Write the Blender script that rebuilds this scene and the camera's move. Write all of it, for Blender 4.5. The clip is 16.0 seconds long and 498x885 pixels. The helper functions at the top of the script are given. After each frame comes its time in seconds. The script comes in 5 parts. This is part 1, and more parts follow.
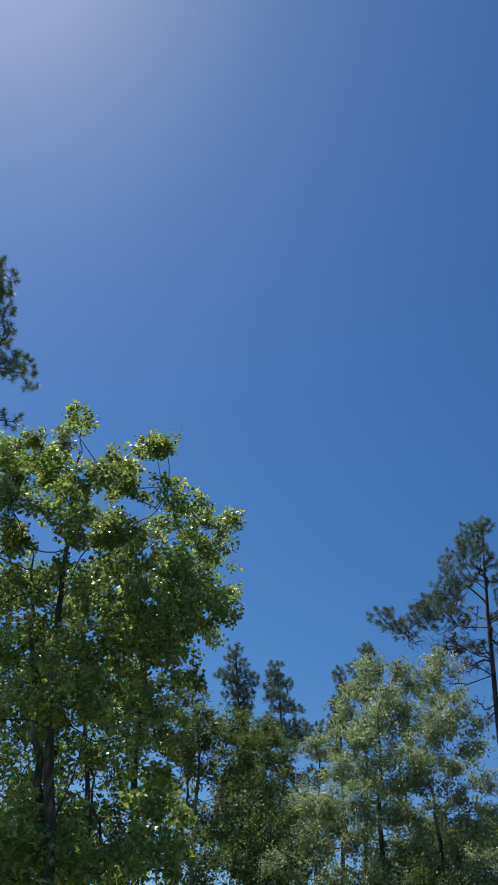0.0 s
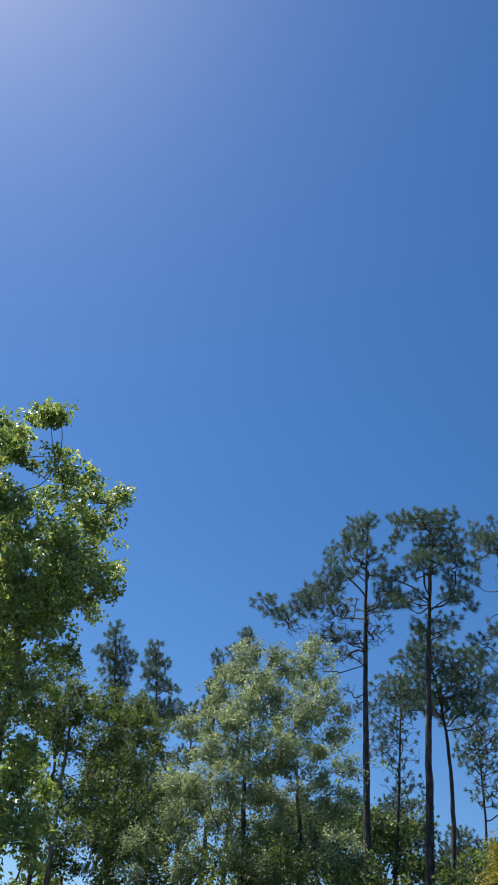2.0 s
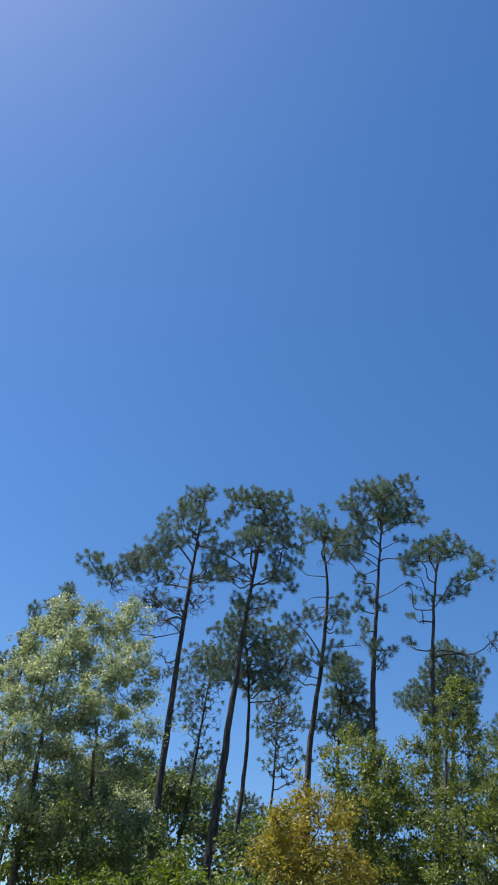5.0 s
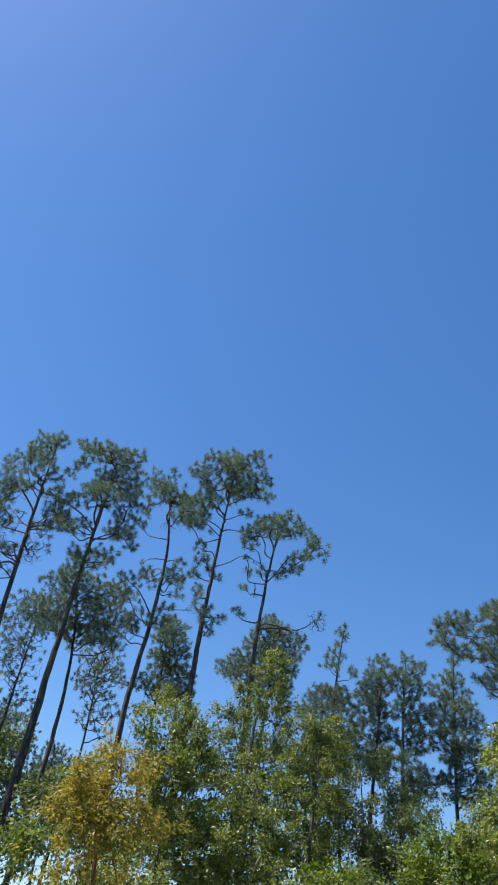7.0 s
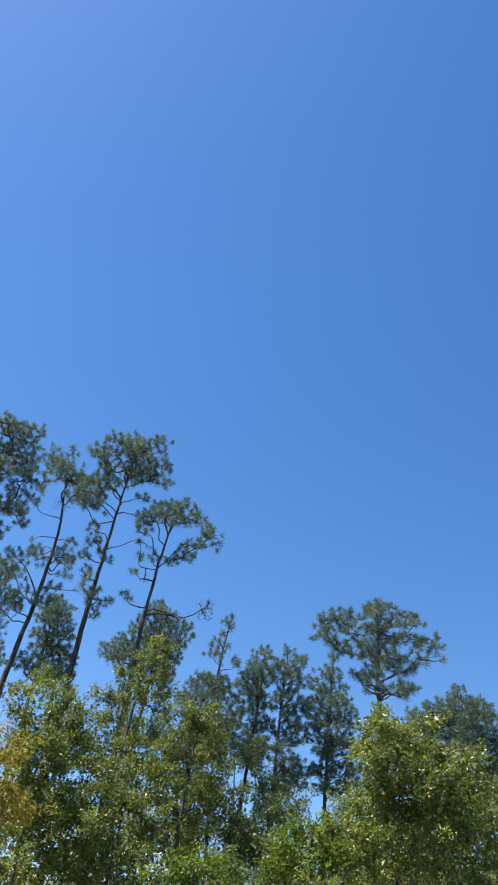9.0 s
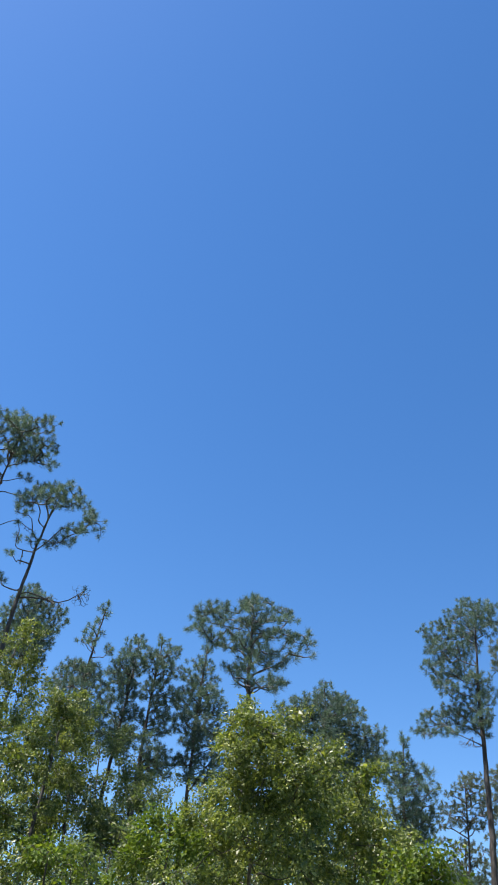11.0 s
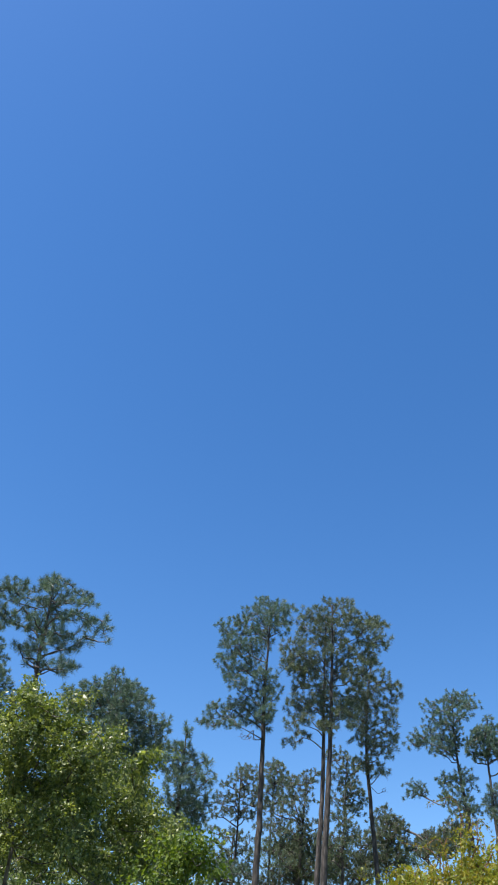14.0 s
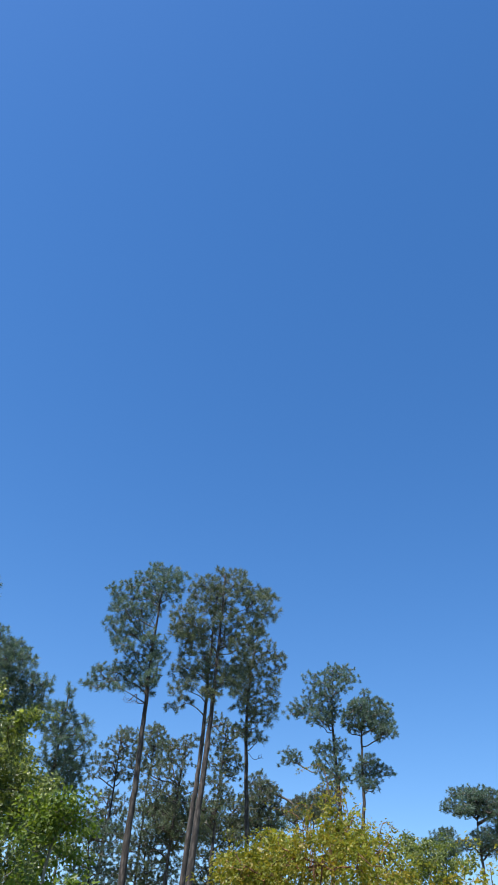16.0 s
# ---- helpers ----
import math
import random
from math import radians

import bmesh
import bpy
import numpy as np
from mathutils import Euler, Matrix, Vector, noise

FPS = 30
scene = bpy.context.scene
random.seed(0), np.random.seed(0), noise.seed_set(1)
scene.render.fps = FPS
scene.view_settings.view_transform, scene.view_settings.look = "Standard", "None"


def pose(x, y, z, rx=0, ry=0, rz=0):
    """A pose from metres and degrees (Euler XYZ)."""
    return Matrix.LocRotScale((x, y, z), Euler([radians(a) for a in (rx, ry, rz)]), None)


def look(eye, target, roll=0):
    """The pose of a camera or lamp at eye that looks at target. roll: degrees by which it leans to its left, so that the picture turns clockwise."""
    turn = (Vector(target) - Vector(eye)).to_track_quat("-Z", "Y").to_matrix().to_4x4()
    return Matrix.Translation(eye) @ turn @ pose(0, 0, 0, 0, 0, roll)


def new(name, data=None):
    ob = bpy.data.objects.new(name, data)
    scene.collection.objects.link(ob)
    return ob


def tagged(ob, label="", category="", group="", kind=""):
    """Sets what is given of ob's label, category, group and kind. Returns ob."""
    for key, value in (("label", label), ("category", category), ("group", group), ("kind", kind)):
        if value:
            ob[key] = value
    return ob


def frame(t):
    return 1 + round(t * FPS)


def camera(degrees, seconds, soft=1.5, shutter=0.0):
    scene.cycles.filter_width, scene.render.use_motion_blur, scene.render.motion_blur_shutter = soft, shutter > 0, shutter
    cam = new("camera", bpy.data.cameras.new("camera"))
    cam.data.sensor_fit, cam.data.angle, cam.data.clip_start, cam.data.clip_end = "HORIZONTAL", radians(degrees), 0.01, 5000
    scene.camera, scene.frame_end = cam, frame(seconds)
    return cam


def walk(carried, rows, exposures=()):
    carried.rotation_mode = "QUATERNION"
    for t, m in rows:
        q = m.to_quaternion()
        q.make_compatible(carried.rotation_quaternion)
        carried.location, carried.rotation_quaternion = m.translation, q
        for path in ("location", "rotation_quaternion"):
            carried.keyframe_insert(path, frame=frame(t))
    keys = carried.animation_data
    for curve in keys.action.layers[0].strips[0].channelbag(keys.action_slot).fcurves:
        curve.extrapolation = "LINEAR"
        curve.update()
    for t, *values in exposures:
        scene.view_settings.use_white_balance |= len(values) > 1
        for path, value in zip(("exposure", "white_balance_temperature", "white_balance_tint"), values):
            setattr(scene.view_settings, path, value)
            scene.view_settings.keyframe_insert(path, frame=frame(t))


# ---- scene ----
# Camera: held out at eye height by someone who turns slowly to the right on one spot, tilted well up.
EYE, ARM = 1.6, 0.35
cam = camera(34.82, 16.0, soft=1.9)
TURNS = (  # seconds, then the turn about x, y and z in degrees
    (0.0, 129.26, -7.54, -6.69),
    (0.5, 129.23, -7.53, -9.23),
    (1.0, 129.17, -7.41, -11.69),
    (1.5, 129.11, -7.11, -13.76),
    (2.0, 129.10, -6.89, -15.55),
    (2.5, 128.98, -6.63, -17.05),
    (3.0, 128.83, -6.41, -18.54),
    (5.5, 128.24, -7.28, -33.18),
    (6.0, 128.01, -7.50, -36.92),
    (6.5, 127.76, -7.45, -40.05),
    (7.0, 127.57, -7.66, -42.83),
    (7.5, 127.54, -7.73, -45.21),
    (8.0, 127.70, -7.72, -47.41),
    (10.5, 128.07, -6.31, -57.75),
    (11.0, 128.32, -6.06, -60.36),
    (11.5, 128.57, -5.81, -63.05),
    (12.0, 128.73, -5.57, -65.68),
    (12.5, 128.84, -5.21, -68.14),
    (13.0, 128.89, -4.83, -70.48),
    (13.5, 128.92, -4.46, -72.74),
    (14.0, 128.83, -4.09, -74.89),
    (14.5, 128.58, -3.91, -77.03),
    (15.0, 128.18, -3.74, -79.15),
    (15.5, 127.69, -3.71, -81.25),
    (16.0, 127.18, -3.64, -83.11),
)


def held(a, b, c):
    """The camera at arm's length, in the direction in which it looks."""
    m = pose(0, 0, EYE, a, b, c)
    ahead = m.to_3x3() @ Vector((0, 0, -1))
    ahead.z = 0
    return Matrix.Translation(ahead.normalized() * ARM) @ m


walk(cam, [(t, held(a, b, c)) for t, a, b, c in TURNS],
     exposures=((0.0, 0.08, 6500, 6), (1.5, 0.35, 6550, 8), (3.0, 0.48, 6650, 10), (5.5, 0.74, 6950, 12), (8.0, 1.02, 7050, 13), (11.0, 1.09, 6800, 12), (14.5, 0.96, 6650, 11), (16.0, 0.94, 6600, 11)))

# Light: a high sun to the left of the walk's first view, in a clear blue sky.
SUN_AZ, SUN_EL = -52.0, 63.0
world = bpy.data.worlds.new("sky")
scene.world = world
world.use_nodes = True
wt = world.node_tree
sky = wt.nodes.new("ShaderNodeTexSky")
sky.sky_type, sky.sun_disc = "NISHITA", False
sky.sun_elevation, sky.sun_rotation = radians(SUN_EL), radians(SUN_AZ)
sky.air_density, sky.dust_density, sky.ozone_density, sky.altitude = 1.0, 0.3, 2.5, 30
wt.nodes["Background"].inputs["Strength"].default_value = 0.1
deep = wt.nodes.new("ShaderNodeHueSaturation")
deep.inputs["Saturation"].default_value, deep.inputs["Value"].default_value = 1.3, 1.04
deep.inputs["Hue"].default_value = 0.5045
wt.links.new(sky.outputs["Color"], deep.inputs["Color"])
wt.links.new(deep.outputs["Color"], wt.nodes["Background"].inputs["Color"])
lamp = bpy.data.lights.new("sun", "SUN")
lamp.energy, lamp.angle, lamp.color = 5.0, radians(0.53), (1.0, 0.95, 0.87)
sun = new("sun", lamp)
a, e = radians(SUN_AZ), radians(SUN_EL)
sun.matrix_world = look((0, 0, 60), (-40 * math.sin(a) * math.cos(e), -40 * math.cos(a) * math.cos(e), 60 - 40 * math.sin(e)))


# Materials
def ramp(nt, stops):
    node = nt.nodes.new("ShaderNodeValToRGB")
    els = node.color_ramp.elements
    while len(els) < len(stops):
        els.new(0.5)
    for el, (at, col) in zip(els, stops):
        el.position, el.color = at, (*col, 1)
    return node


def foliage(name, stops, tone, rough=0.42, through_light=0.35, patch=0.35, shine=0.3):
    """Leaves or needles: colour by leaf, by patch of crown and by plant; part of the light passes through."""
    mat = bpy.data.materials.new(name)
    mat.use_nodes = True
    nt = mat.node_tree
    nt.nodes.clear()
    n, ln = nt.nodes.new, nt.links.new
    geo, info, pos = n("ShaderNodeNewGeometry"), n("ShaderNodeObjectInfo"), n("ShaderNodeTexNoise")
    pos.inputs["Scale"].default_value, pos.inputs["Detail"].default_value = 1.3, 4
    ln(geo.outputs["Position"], pos.inputs["Vector"])
    mix = n("ShaderNodeMath")
    mix.operation = "MULTIPLY_ADD"
    mix.inputs[1].default_value, mix.inputs[2].default_value = 1 - patch, 0
    ln(geo.outputs["Random Per Island"], mix.inputs[0])
    add = n("ShaderNodeMath")
    add.operation = "MULTIPLY_ADD"
    add.inputs[1].default_value = patch
    ln(pos.outputs["Fac"], add.inputs[0])
    ln(mix.outputs[0], add.inputs[2])
    cr = ramp(nt, stops)
    ln(add.outputs[0], cr.inputs["Fac"])
    hsv = n("ShaderNodeHueSaturation")
    ln(cr.outputs["Color"], hsv.inputs["Color"])
    val = n("ShaderNodeMapRange")
    val.inputs["To Min"].default_value, val.inputs["To Max"].default_value = 0.82, 1.18
    ln(info.outputs["Random"], val.inputs["Value"])
    ln(val.outputs["Result"], hsv.inputs["Value"])
    p, tr, ms, out = n("ShaderNodeBsdfPrincipled"), n("ShaderNodeBsdfTranslucent"), n("ShaderNodeMixShader"), n("ShaderNodeOutputMaterial")
    p.inputs["Roughness"].default_value = rough
    p.inputs["Specular IOR Level"].default_value = shine
    ln(hsv.outputs["Color"], p.inputs["Base Color"])
    tint = n("ShaderNodeMixRGB")
    tint.blend_type = "MULTIPLY"
    tint.inputs["Fac"].default_value = 1.0
    tint.inputs["Color2"].default_value = (*tone, 1)
    ln(hsv.outputs["Color"], tint.inputs["Color1"])
    ln(tint.outputs["Color"], tr.inputs["Color"])
    ms.inputs["Fac"].default_value = through_light
    ln(p.outputs[0], ms.inputs[1])
    ln(tr.outputs[0], ms.inputs[2])
    ln(ms.outputs[0], out.inputs["Surface"])
    return mat


def bark(name, dark, light, scale=9.0, stretch=0.25, lichen=(0.3, 0.31, 0.27)):
    """Furrowed bark: plates stretched up the stem, with paler patches and relief."""
    mat = bpy.data.materials.new(name)
    mat.use_nodes = True
    nt = mat.node_tree
    n, ln = nt.nodes.new, nt.links.new
    p = nt.nodes["Principled BSDF"]
    geo, mp = n("ShaderNodeNewGeometry"), n("ShaderNodeMapping")
    mp.inputs["Scale"].default_value = (1, 1, stretch)
    ln(geo.outputs["Position"], mp.inputs["Vector"])
    vo, no, big = n("ShaderNodeTexVoronoi"), n("ShaderNodeTexNoise"), n("ShaderNodeTexNoise")
    vo.inputs["Scale"].default_value, no.inputs["Scale"].default_value, big.inputs["Scale"].default_value = scale, scale * 3, 0.8
    no.inputs["Detail"].default_value, big.inputs["Detail"].default_value = 6, 4
    for t in (vo, no):
        ln(mp.outputs["Vector"], t.inputs["Vector"])
    ln(geo.outputs["Position"], big.inputs["Vector"])
    m = n("ShaderNodeMath")
    m.operation = "MULTIPLY"
    ln(vo.outputs["Distance"], m.inputs[0])
    ln(no.outputs["Fac"], m.inputs[1])
    cr = ramp(nt, ((0.06, light), (0.3, dark)))
    ln(m.outputs[0], cr.inputs["Fac"])
    mx, fac = n("ShaderNodeMixRGB"), ramp(nt, ((0.55, (0, 0, 0)), (0.72, (0.6, 0.6, 0.6))))
    mx.inputs["Color2"].default_value = (*lichen, 1)
    ln(big.outputs["Fac"], fac.inputs["Fac"])
    ln(fac.outputs["Color"], mx.inputs["Fac"])
    ln(cr.outputs["Color"], mx.inputs["Color1"])
    ln(mx.outputs["Color"], p.inputs["Base Color"])
    p.inputs["Roughness"].default_value = 0.9
    bump = n("ShaderNodeBump")
    bump.inputs["Strength"].default_value, bump.inputs["Distance"].default_value = 0.7, 0.03
    bump.invert = True
    ln(m.outputs[0], bump.inputs["Height"])
    ln(bump.outputs["Normal"], p.inputs["Normal"])
    return mat


PINE_BARK = bark("pine bark", (0.026, 0.023, 0.022), (0.092, 0.078, 0.073), lichen=(0.09, 0.084, 0.08))
TWIG_BARK = bark("twig bark", (0.05, 0.042, 0.04), (0.13, 0.11, 0.1), scale=25)
GREY_BARK = bark("grey bark", (0.04, 0.035, 0.03), (0.13, 0.115, 0.1), scale=14)
RED_STEM = bark("reddish stem", (0.12, 0.05, 0.03), (0.3, 0.15, 0.08), scale=30)
# Mid tone leans blue, putting the bluish veil of lens glare into the needles.
NEEDLES = foliage("pine needles", ((0.0, (0.042, 0.08, 0.068)), (0.5, (0.084, 0.136, 0.114)), (0.9, (0.18, 0.23, 0.178)), (1.0, (0.3, 0.24, 0.16))), (1.2, 1.3, 0.8), 0.5, 0.3)
OLD_NEEDLES = foliage("browning pine needles", ((0.0, (0.048, 0.082, 0.064)), (0.5, (0.097, 0.134, 0.096)), (0.86, (0.185, 0.2, 0.13)), (0.97, (0.32, 0.23, 0.14))), (1.25, 1.25, 0.75), 0.5, 0.3)
LEAVES = {
    "maple": foliage("maple leaves", ((0.1, (0.06, 0.112, 0.062)), (0.42, (0.15, 0.21, 0.1)), (0.66, (0.29, 0.34, 0.155)), (0.86, (0.52, 0.51, 0.32)), (0.97, (0.6, 0.38, 0.32))), (1.6, 1.6, 0.75), 0.34, 0.5, patch=0.45, shine=0.6),
    "silver": foliage("silvery leaves", ((0.0, (0.155, 0.205, 0.145)), (0.5, (0.26, 0.32, 0.23)), (0.9, (0.48, 0.52, 0.42))), (1.2, 1.2, 0.7), 0.38, 0.45),
    # Shaded pockets and sunlit clumps are partly painted by dark and pale patches.
    "green": foliage("green leaves", ((0.12, (0.032, 0.058, 0.018)), (0.5, (0.1, 0.138, 0.04)), (0.85, (0.3, 0.33, 0.12))), (1.45, 1.45, 0.55), 0.4, 0.4, patch=0.5, shine=0.5),
    "mid": foliage("dull green leaves", ((0.0, (0.04, 0.072, 0.042)), (0.5, (0.085, 0.125, 0.066)), (0.9, (0.21, 0.245, 0.12))), (1.4, 1.4, 0.6), 0.42, 0.44),
    # Darkened a quarter throughout: shade at the wood's foot put into the colour.
    "bright": foliage("fresh green leaves", ((0.0, (0.04, 0.08, 0.016)), (0.5, (0.09, 0.145, 0.027)), (0.9, (0.2, 0.255, 0.06))), (1.3, 1.3, 0.4), 0.45, 0.42),
    "yellow": foliage("yellowing leaves", ((0.0, (0.13, 0.14, 0.03)), (0.45, (0.24, 0.225, 0.055)), (0.85, (0.37, 0.31, 0.085)), (0.98, (0.34, 0.19, 0.07))), (1.2, 1.1, 0.5), 0.45, 0.45),
    "ochre": foliage("yellow-green leaves", ((0.2, (0.1, 0.145, 0.022)), (0.5, (0.19, 0.21, 0.032)), (0.75, (0.29, 0.215, 0.036)), (0.95, (0.3, 0.14, 0.045))), (1.2, 1.1, 0.5), 0.42, 0.45, patch=0.6),
}


# Mesh helpers
def mesh_of(name, verts, faces, mat, smooth=False):
    """A mesh from arrays: verts n x 3, faces m x k."""
    me = bpy.data.meshes.new(name)
    m, k = faces.shape
    me.vertices.add(len(verts))
    me.vertices.foreach_set("co", np.ascontiguousarray(verts, dtype=np.float32).ravel())
    me.loops.add(m * k)
    me.loops.foreach_set("vertex_index", np.ascontiguousarray(faces, dtype=np.int32).ravel())
    me.polygons.add(m)
    me.polygons.foreach_set("loop_start", np.arange(0, m * k, k, dtype=np.int32))
    me.polygons.foreach_set("use_smooth", np.full(m, smooth))
    me.update(calc_edges=True)
    me.materials.append(mat)
    return me


def part(name, me, parent, label=""):
    ob = new(name, me)
    ob.parent = parent
    return tagged(ob, label)


def unit(v):
    return v / np.maximum(np.linalg.norm(v, axis=-1, keepdims=True), 1e-9)


def tubes(a, b, ra, rb, sides=4):
    """Tapered tubes from the points a to the points b."""
    d = unit(b - a)
    ref = np.where(np.abs(d[:, 2:3]) > 0.9, np.array([[1.0, 0, 0]]), np.array([[0, 0, 1.0]]))
    s = unit(np.cross(d, ref))
    w = np.cross(s, d)
    ang = np.arange(sides) * 2 * math.pi / sides
    ring = s[:, None, :] * np.cos(ang)[None, :, None] + w[:, None, :] * np.sin(ang)[None, :, None]
    b2 = b + d * rb[:, None] * 0.6
    v = np.concatenate([a[:, None, :] + ring * ra[:, None, None], b2[:, None, :] + ring * rb[:, None, None]], axis=1)
    i = np.arange(sides)
    j = (i + 1) % sides
    f = np.stack([i, j, j + sides, i + sides], axis=1)
    return v.reshape(-1, 3), (f[None] + (np.arange(len(a)) * 2 * sides)[:, None, None]).reshape(-1, 4)


def spline(pts, n):
    """n points along a smooth curve through pts."""
    pts = np.asarray(pts, float)
    ext = np.vstack([2 * pts[0] - pts[1], pts, 2 * pts[-1] - pts[-2]])
    out = []
    for x in np.linspace(0, len(pts) - 1 - 1e-6, n):
        i, t = int(x), x - int(x)
        p0, p1, p2, p3 = ext[i:i + 4]
        out.append(0.5 * (2 * p1 + (p2 - p0) * t + (2 * p0 - 5 * p1 + 4 * p2 - p3) * t * t + (3 * p1 - p0 - 3 * p2 + p3) * t ** 3))
    return np.array(out)


def stem_mesh(name, rng, pts, radii, mat, sides=10, rough=0.06):
    """One stem with rings along pts, uneven in girth."""
    n = len(pts)
    d = unit(np.gradient(pts, axis=0))
    s = unit(np.cross(d, np.array([[0.31, 0.95, 0.02]])))
    w = np.cross(s, d)
    ang = np.arange(sides) * 2 * math.pi / sides
    r = radii[:, None] * (1 + rough * rng.standard_normal((n, sides)))
    v = pts[:, None, :] + (s[:, None, :] * np.cos(ang)[None, :, None] + w[:, None, :] * np.sin(ang)[None, :, None]) * r[:, :, None]
    i = np.arange(sides)
    q = np.stack([i, (i + 1) % sides, (i + 1) % sides + sides, i + sides], axis=1)
    f = (q[None] + (np.arange(n - 1) * sides)[:, None, None]).reshape(-1, 4)
    return mesh_of(name, v.reshape(-1, 3), f, mat, True)


def branching(rng, limb, tips, r_limb, twig):
    """Joins the tips to the limb, each to the nearest wood that is there already. Gives the twigs as edges with radii, and each tip's heading."""
    m = len(limb)
    nodes, up = np.zeros((m + 3 * len(tips), 3)), np.full(m + 3 * len(tips), -1)
    nodes[:m], up[1:m] = limb, np.arange(m - 1)
    order = np.argsort(np.linalg.norm(tips - limb[0], axis=1))
    heading = np.zeros_like(tips)
    skip, used, ends = max(1, m // 3), m, []
    for k in order:
        dist = np.linalg.norm(nodes[:used] - tips[k], axis=1)
        dist[:skip] += 0.6
        j = int(np.argmin(dist))
        span, far, prev = tips[k] - nodes[j], dist[j], j
        for s in ((0.35, 0.7) if far > 0.5 else (0.5,)):
            side = rng.standard_normal(3) * 0.09 * far
            side[2] -= 0.1 * far * math.sin(math.pi * s)
            nodes[used], up[used], prev = nodes[j] + span * s + side, prev, used
            used += 1
        nodes[used], up[used] = tips[k], prev
        heading[k] = tips[k] - nodes[prev]
        ends.append(used)
        used += 1
    nodes, up = nodes[:used], up[:used]
    load = np.zeros(len(nodes))
    load[ends] = 1
    for i in range(len(nodes) - 1, 0, -1):
        if up[i] >= 0:
            load[up[i]] += load[i]
    r = twig * np.maximum(load, 1) ** 0.5
    r[:m] = np.maximum(r[:m], np.linspace(r_limb, max(twig * 1.6, r_limb * 0.3), m))
    i = np.arange(1, len(nodes))
    ra = np.minimum(r[up[i]], r[i] * 1.5)
    return nodes[up[i]], nodes[i], ra, r[i], unit(heading)


def blob(rng, n, centre, ru, rv, rh, right, ahead, lumps=0.12, dome=False):
    """n places in an egg of foliage, most of them towards its skin; a dome keeps to the upper side."""
    d = unit(rng.standard_normal((n, 3)))
    if dome:
        d[:, 2] = np.where(d[:, 2] < -0.25, -d[:, 2], d[:, 2])
    lump = sum(np.sin(d @ rng.standard_normal(3) * f + rng.uniform(0, 6.3)) for f in (2.0, 3.5)) * lumps
    rad = rng.uniform(0.0, 1.0, n) ** (0.25 if dome else 0.33) * (1 + lump + 0.13 * rng.standard_normal(n))
    q = d * rad[:, None]
    q[:, 2] = np.where(q[:, 2] < -0.5, -0.5 + (q[:, 2] + 0.5) * 0.5, q[:, 2])
    return centre + q[:, :1] * ru * right + q[:, 1:2] * rv * ahead + q[:, 2:] * rh * np.array([0, 0, 1.0])


def needle_mesh(rng, tips, heads, per, length, width, mat):
    """A round brush at the end of each twig: long fine needles that stand out on all sides of its last stretch."""
    n = len(tips)
    axis = unit(heads * 0.55 + np.array([0, 0, 0.75]) + rng.standard_normal((n, 3)) * 0.25)
    size = np.repeat(rng.uniform(0.8, 1.2, n), per)
    axis = np.repeat(axis, per, axis=0)
    m = n * per
    side = rng.standard_normal((m, 3))
    side = unit(side - axis * np.sum(side * axis, axis=1, keepdims=True))
    along = rng.uniform(-1.0, -0.2, m)
    ang = (np.radians(rng.uniform(12, 90, m)) * (1 - 0.35 * (along > -0.45)))[:, None]
    d = axis * np.cos(ang) + side * np.sin(ang)
    long = length * size * rng.uniform(0.75, 1.1, m)
    o = np.repeat(tips, per, axis=0) + axis * (along * length * size)[:, None]
    tip = o + d * long[:, None] - np.array([0, 0, 1.0]) * (0.12 * long)[:, None]
    wide = unit(np.cross(d, rng.standard_normal((m, 3)))) * (width * rng.uniform(0.7, 1.3, m))[:, None]
    low = o + d * (0.2 * long)[:, None]
    v = np.stack([low - wide * 0.5, low + wide * 0.5, tip], axis=1).reshape(-1, 3)
    return mesh_of("needles", v, np.arange(3 * m).reshape(-1, 3), mat)


OVAL = (np.array([(0, 0, 0), (0.32, 0.42, 0.08), (0.0, 1, -0.08), (-0.32, 0.42, 0.08)]), np.array([(0, 1, 2), (0, 2, 3)]))
LOBES = [(0.0, -0.05), (0.58, 0.3), (0.3, 0.62), (0.0, 1.05)]
LOBED = (np.array([(x, y, 0.16 * abs(x)) for x, y in LOBES] + [(-x, y, 0.16 * abs(x)) for x, y in LOBES[-2:0:-1]]),
         np.array([(0, i, i + 1) for i in range(1, 5)]))


def leaf_mesh(rng, tips, heads, per, spread, size, mat, shape, centre):
    """Sprays of leaves at the ends of twigs, hanging a little, faces mostly up."""
    n, m = len(tips), len(tips) * per
    o = np.repeat(tips, per, axis=0) + unit(rng.standard_normal((m, 3))) * (spread * rng.uniform(0.15, 1, m) ** 0.6)[:, None]
    out = unit(np.repeat(tips - centre, per, axis=0))
    y = unit(np.repeat(heads, per, axis=0) * 0.4 + out * 0.5 + rng.standard_normal((m, 3)) * 0.7 + np.array([0, 0, -0.45]))
    up = unit(np.array([0, 0, 0.75]) + out * 0.5 + rng.standard_normal((m, 3)) * 0.6)
    x = unit(np.cross(y, up))
    z = np.cross(x, y)
    s = (size * rng.uniform(0.6, 1.2, m))[:, None]
    tv, tf = shape
    v = o[:, None, :] + (x[:, None, :] * tv[None, :, :1] + y[:, None, :] * tv[None, :, 1:2] + z[:, None, :] * tv[None, :, 2:]) * s[:, None]
    f = (tf[None] + (np.arange(m) * len(tv))[:, None, None]).reshape(-1, 3)
    return mesh_of("leaves", v.reshape(-1, 3), f, mat)


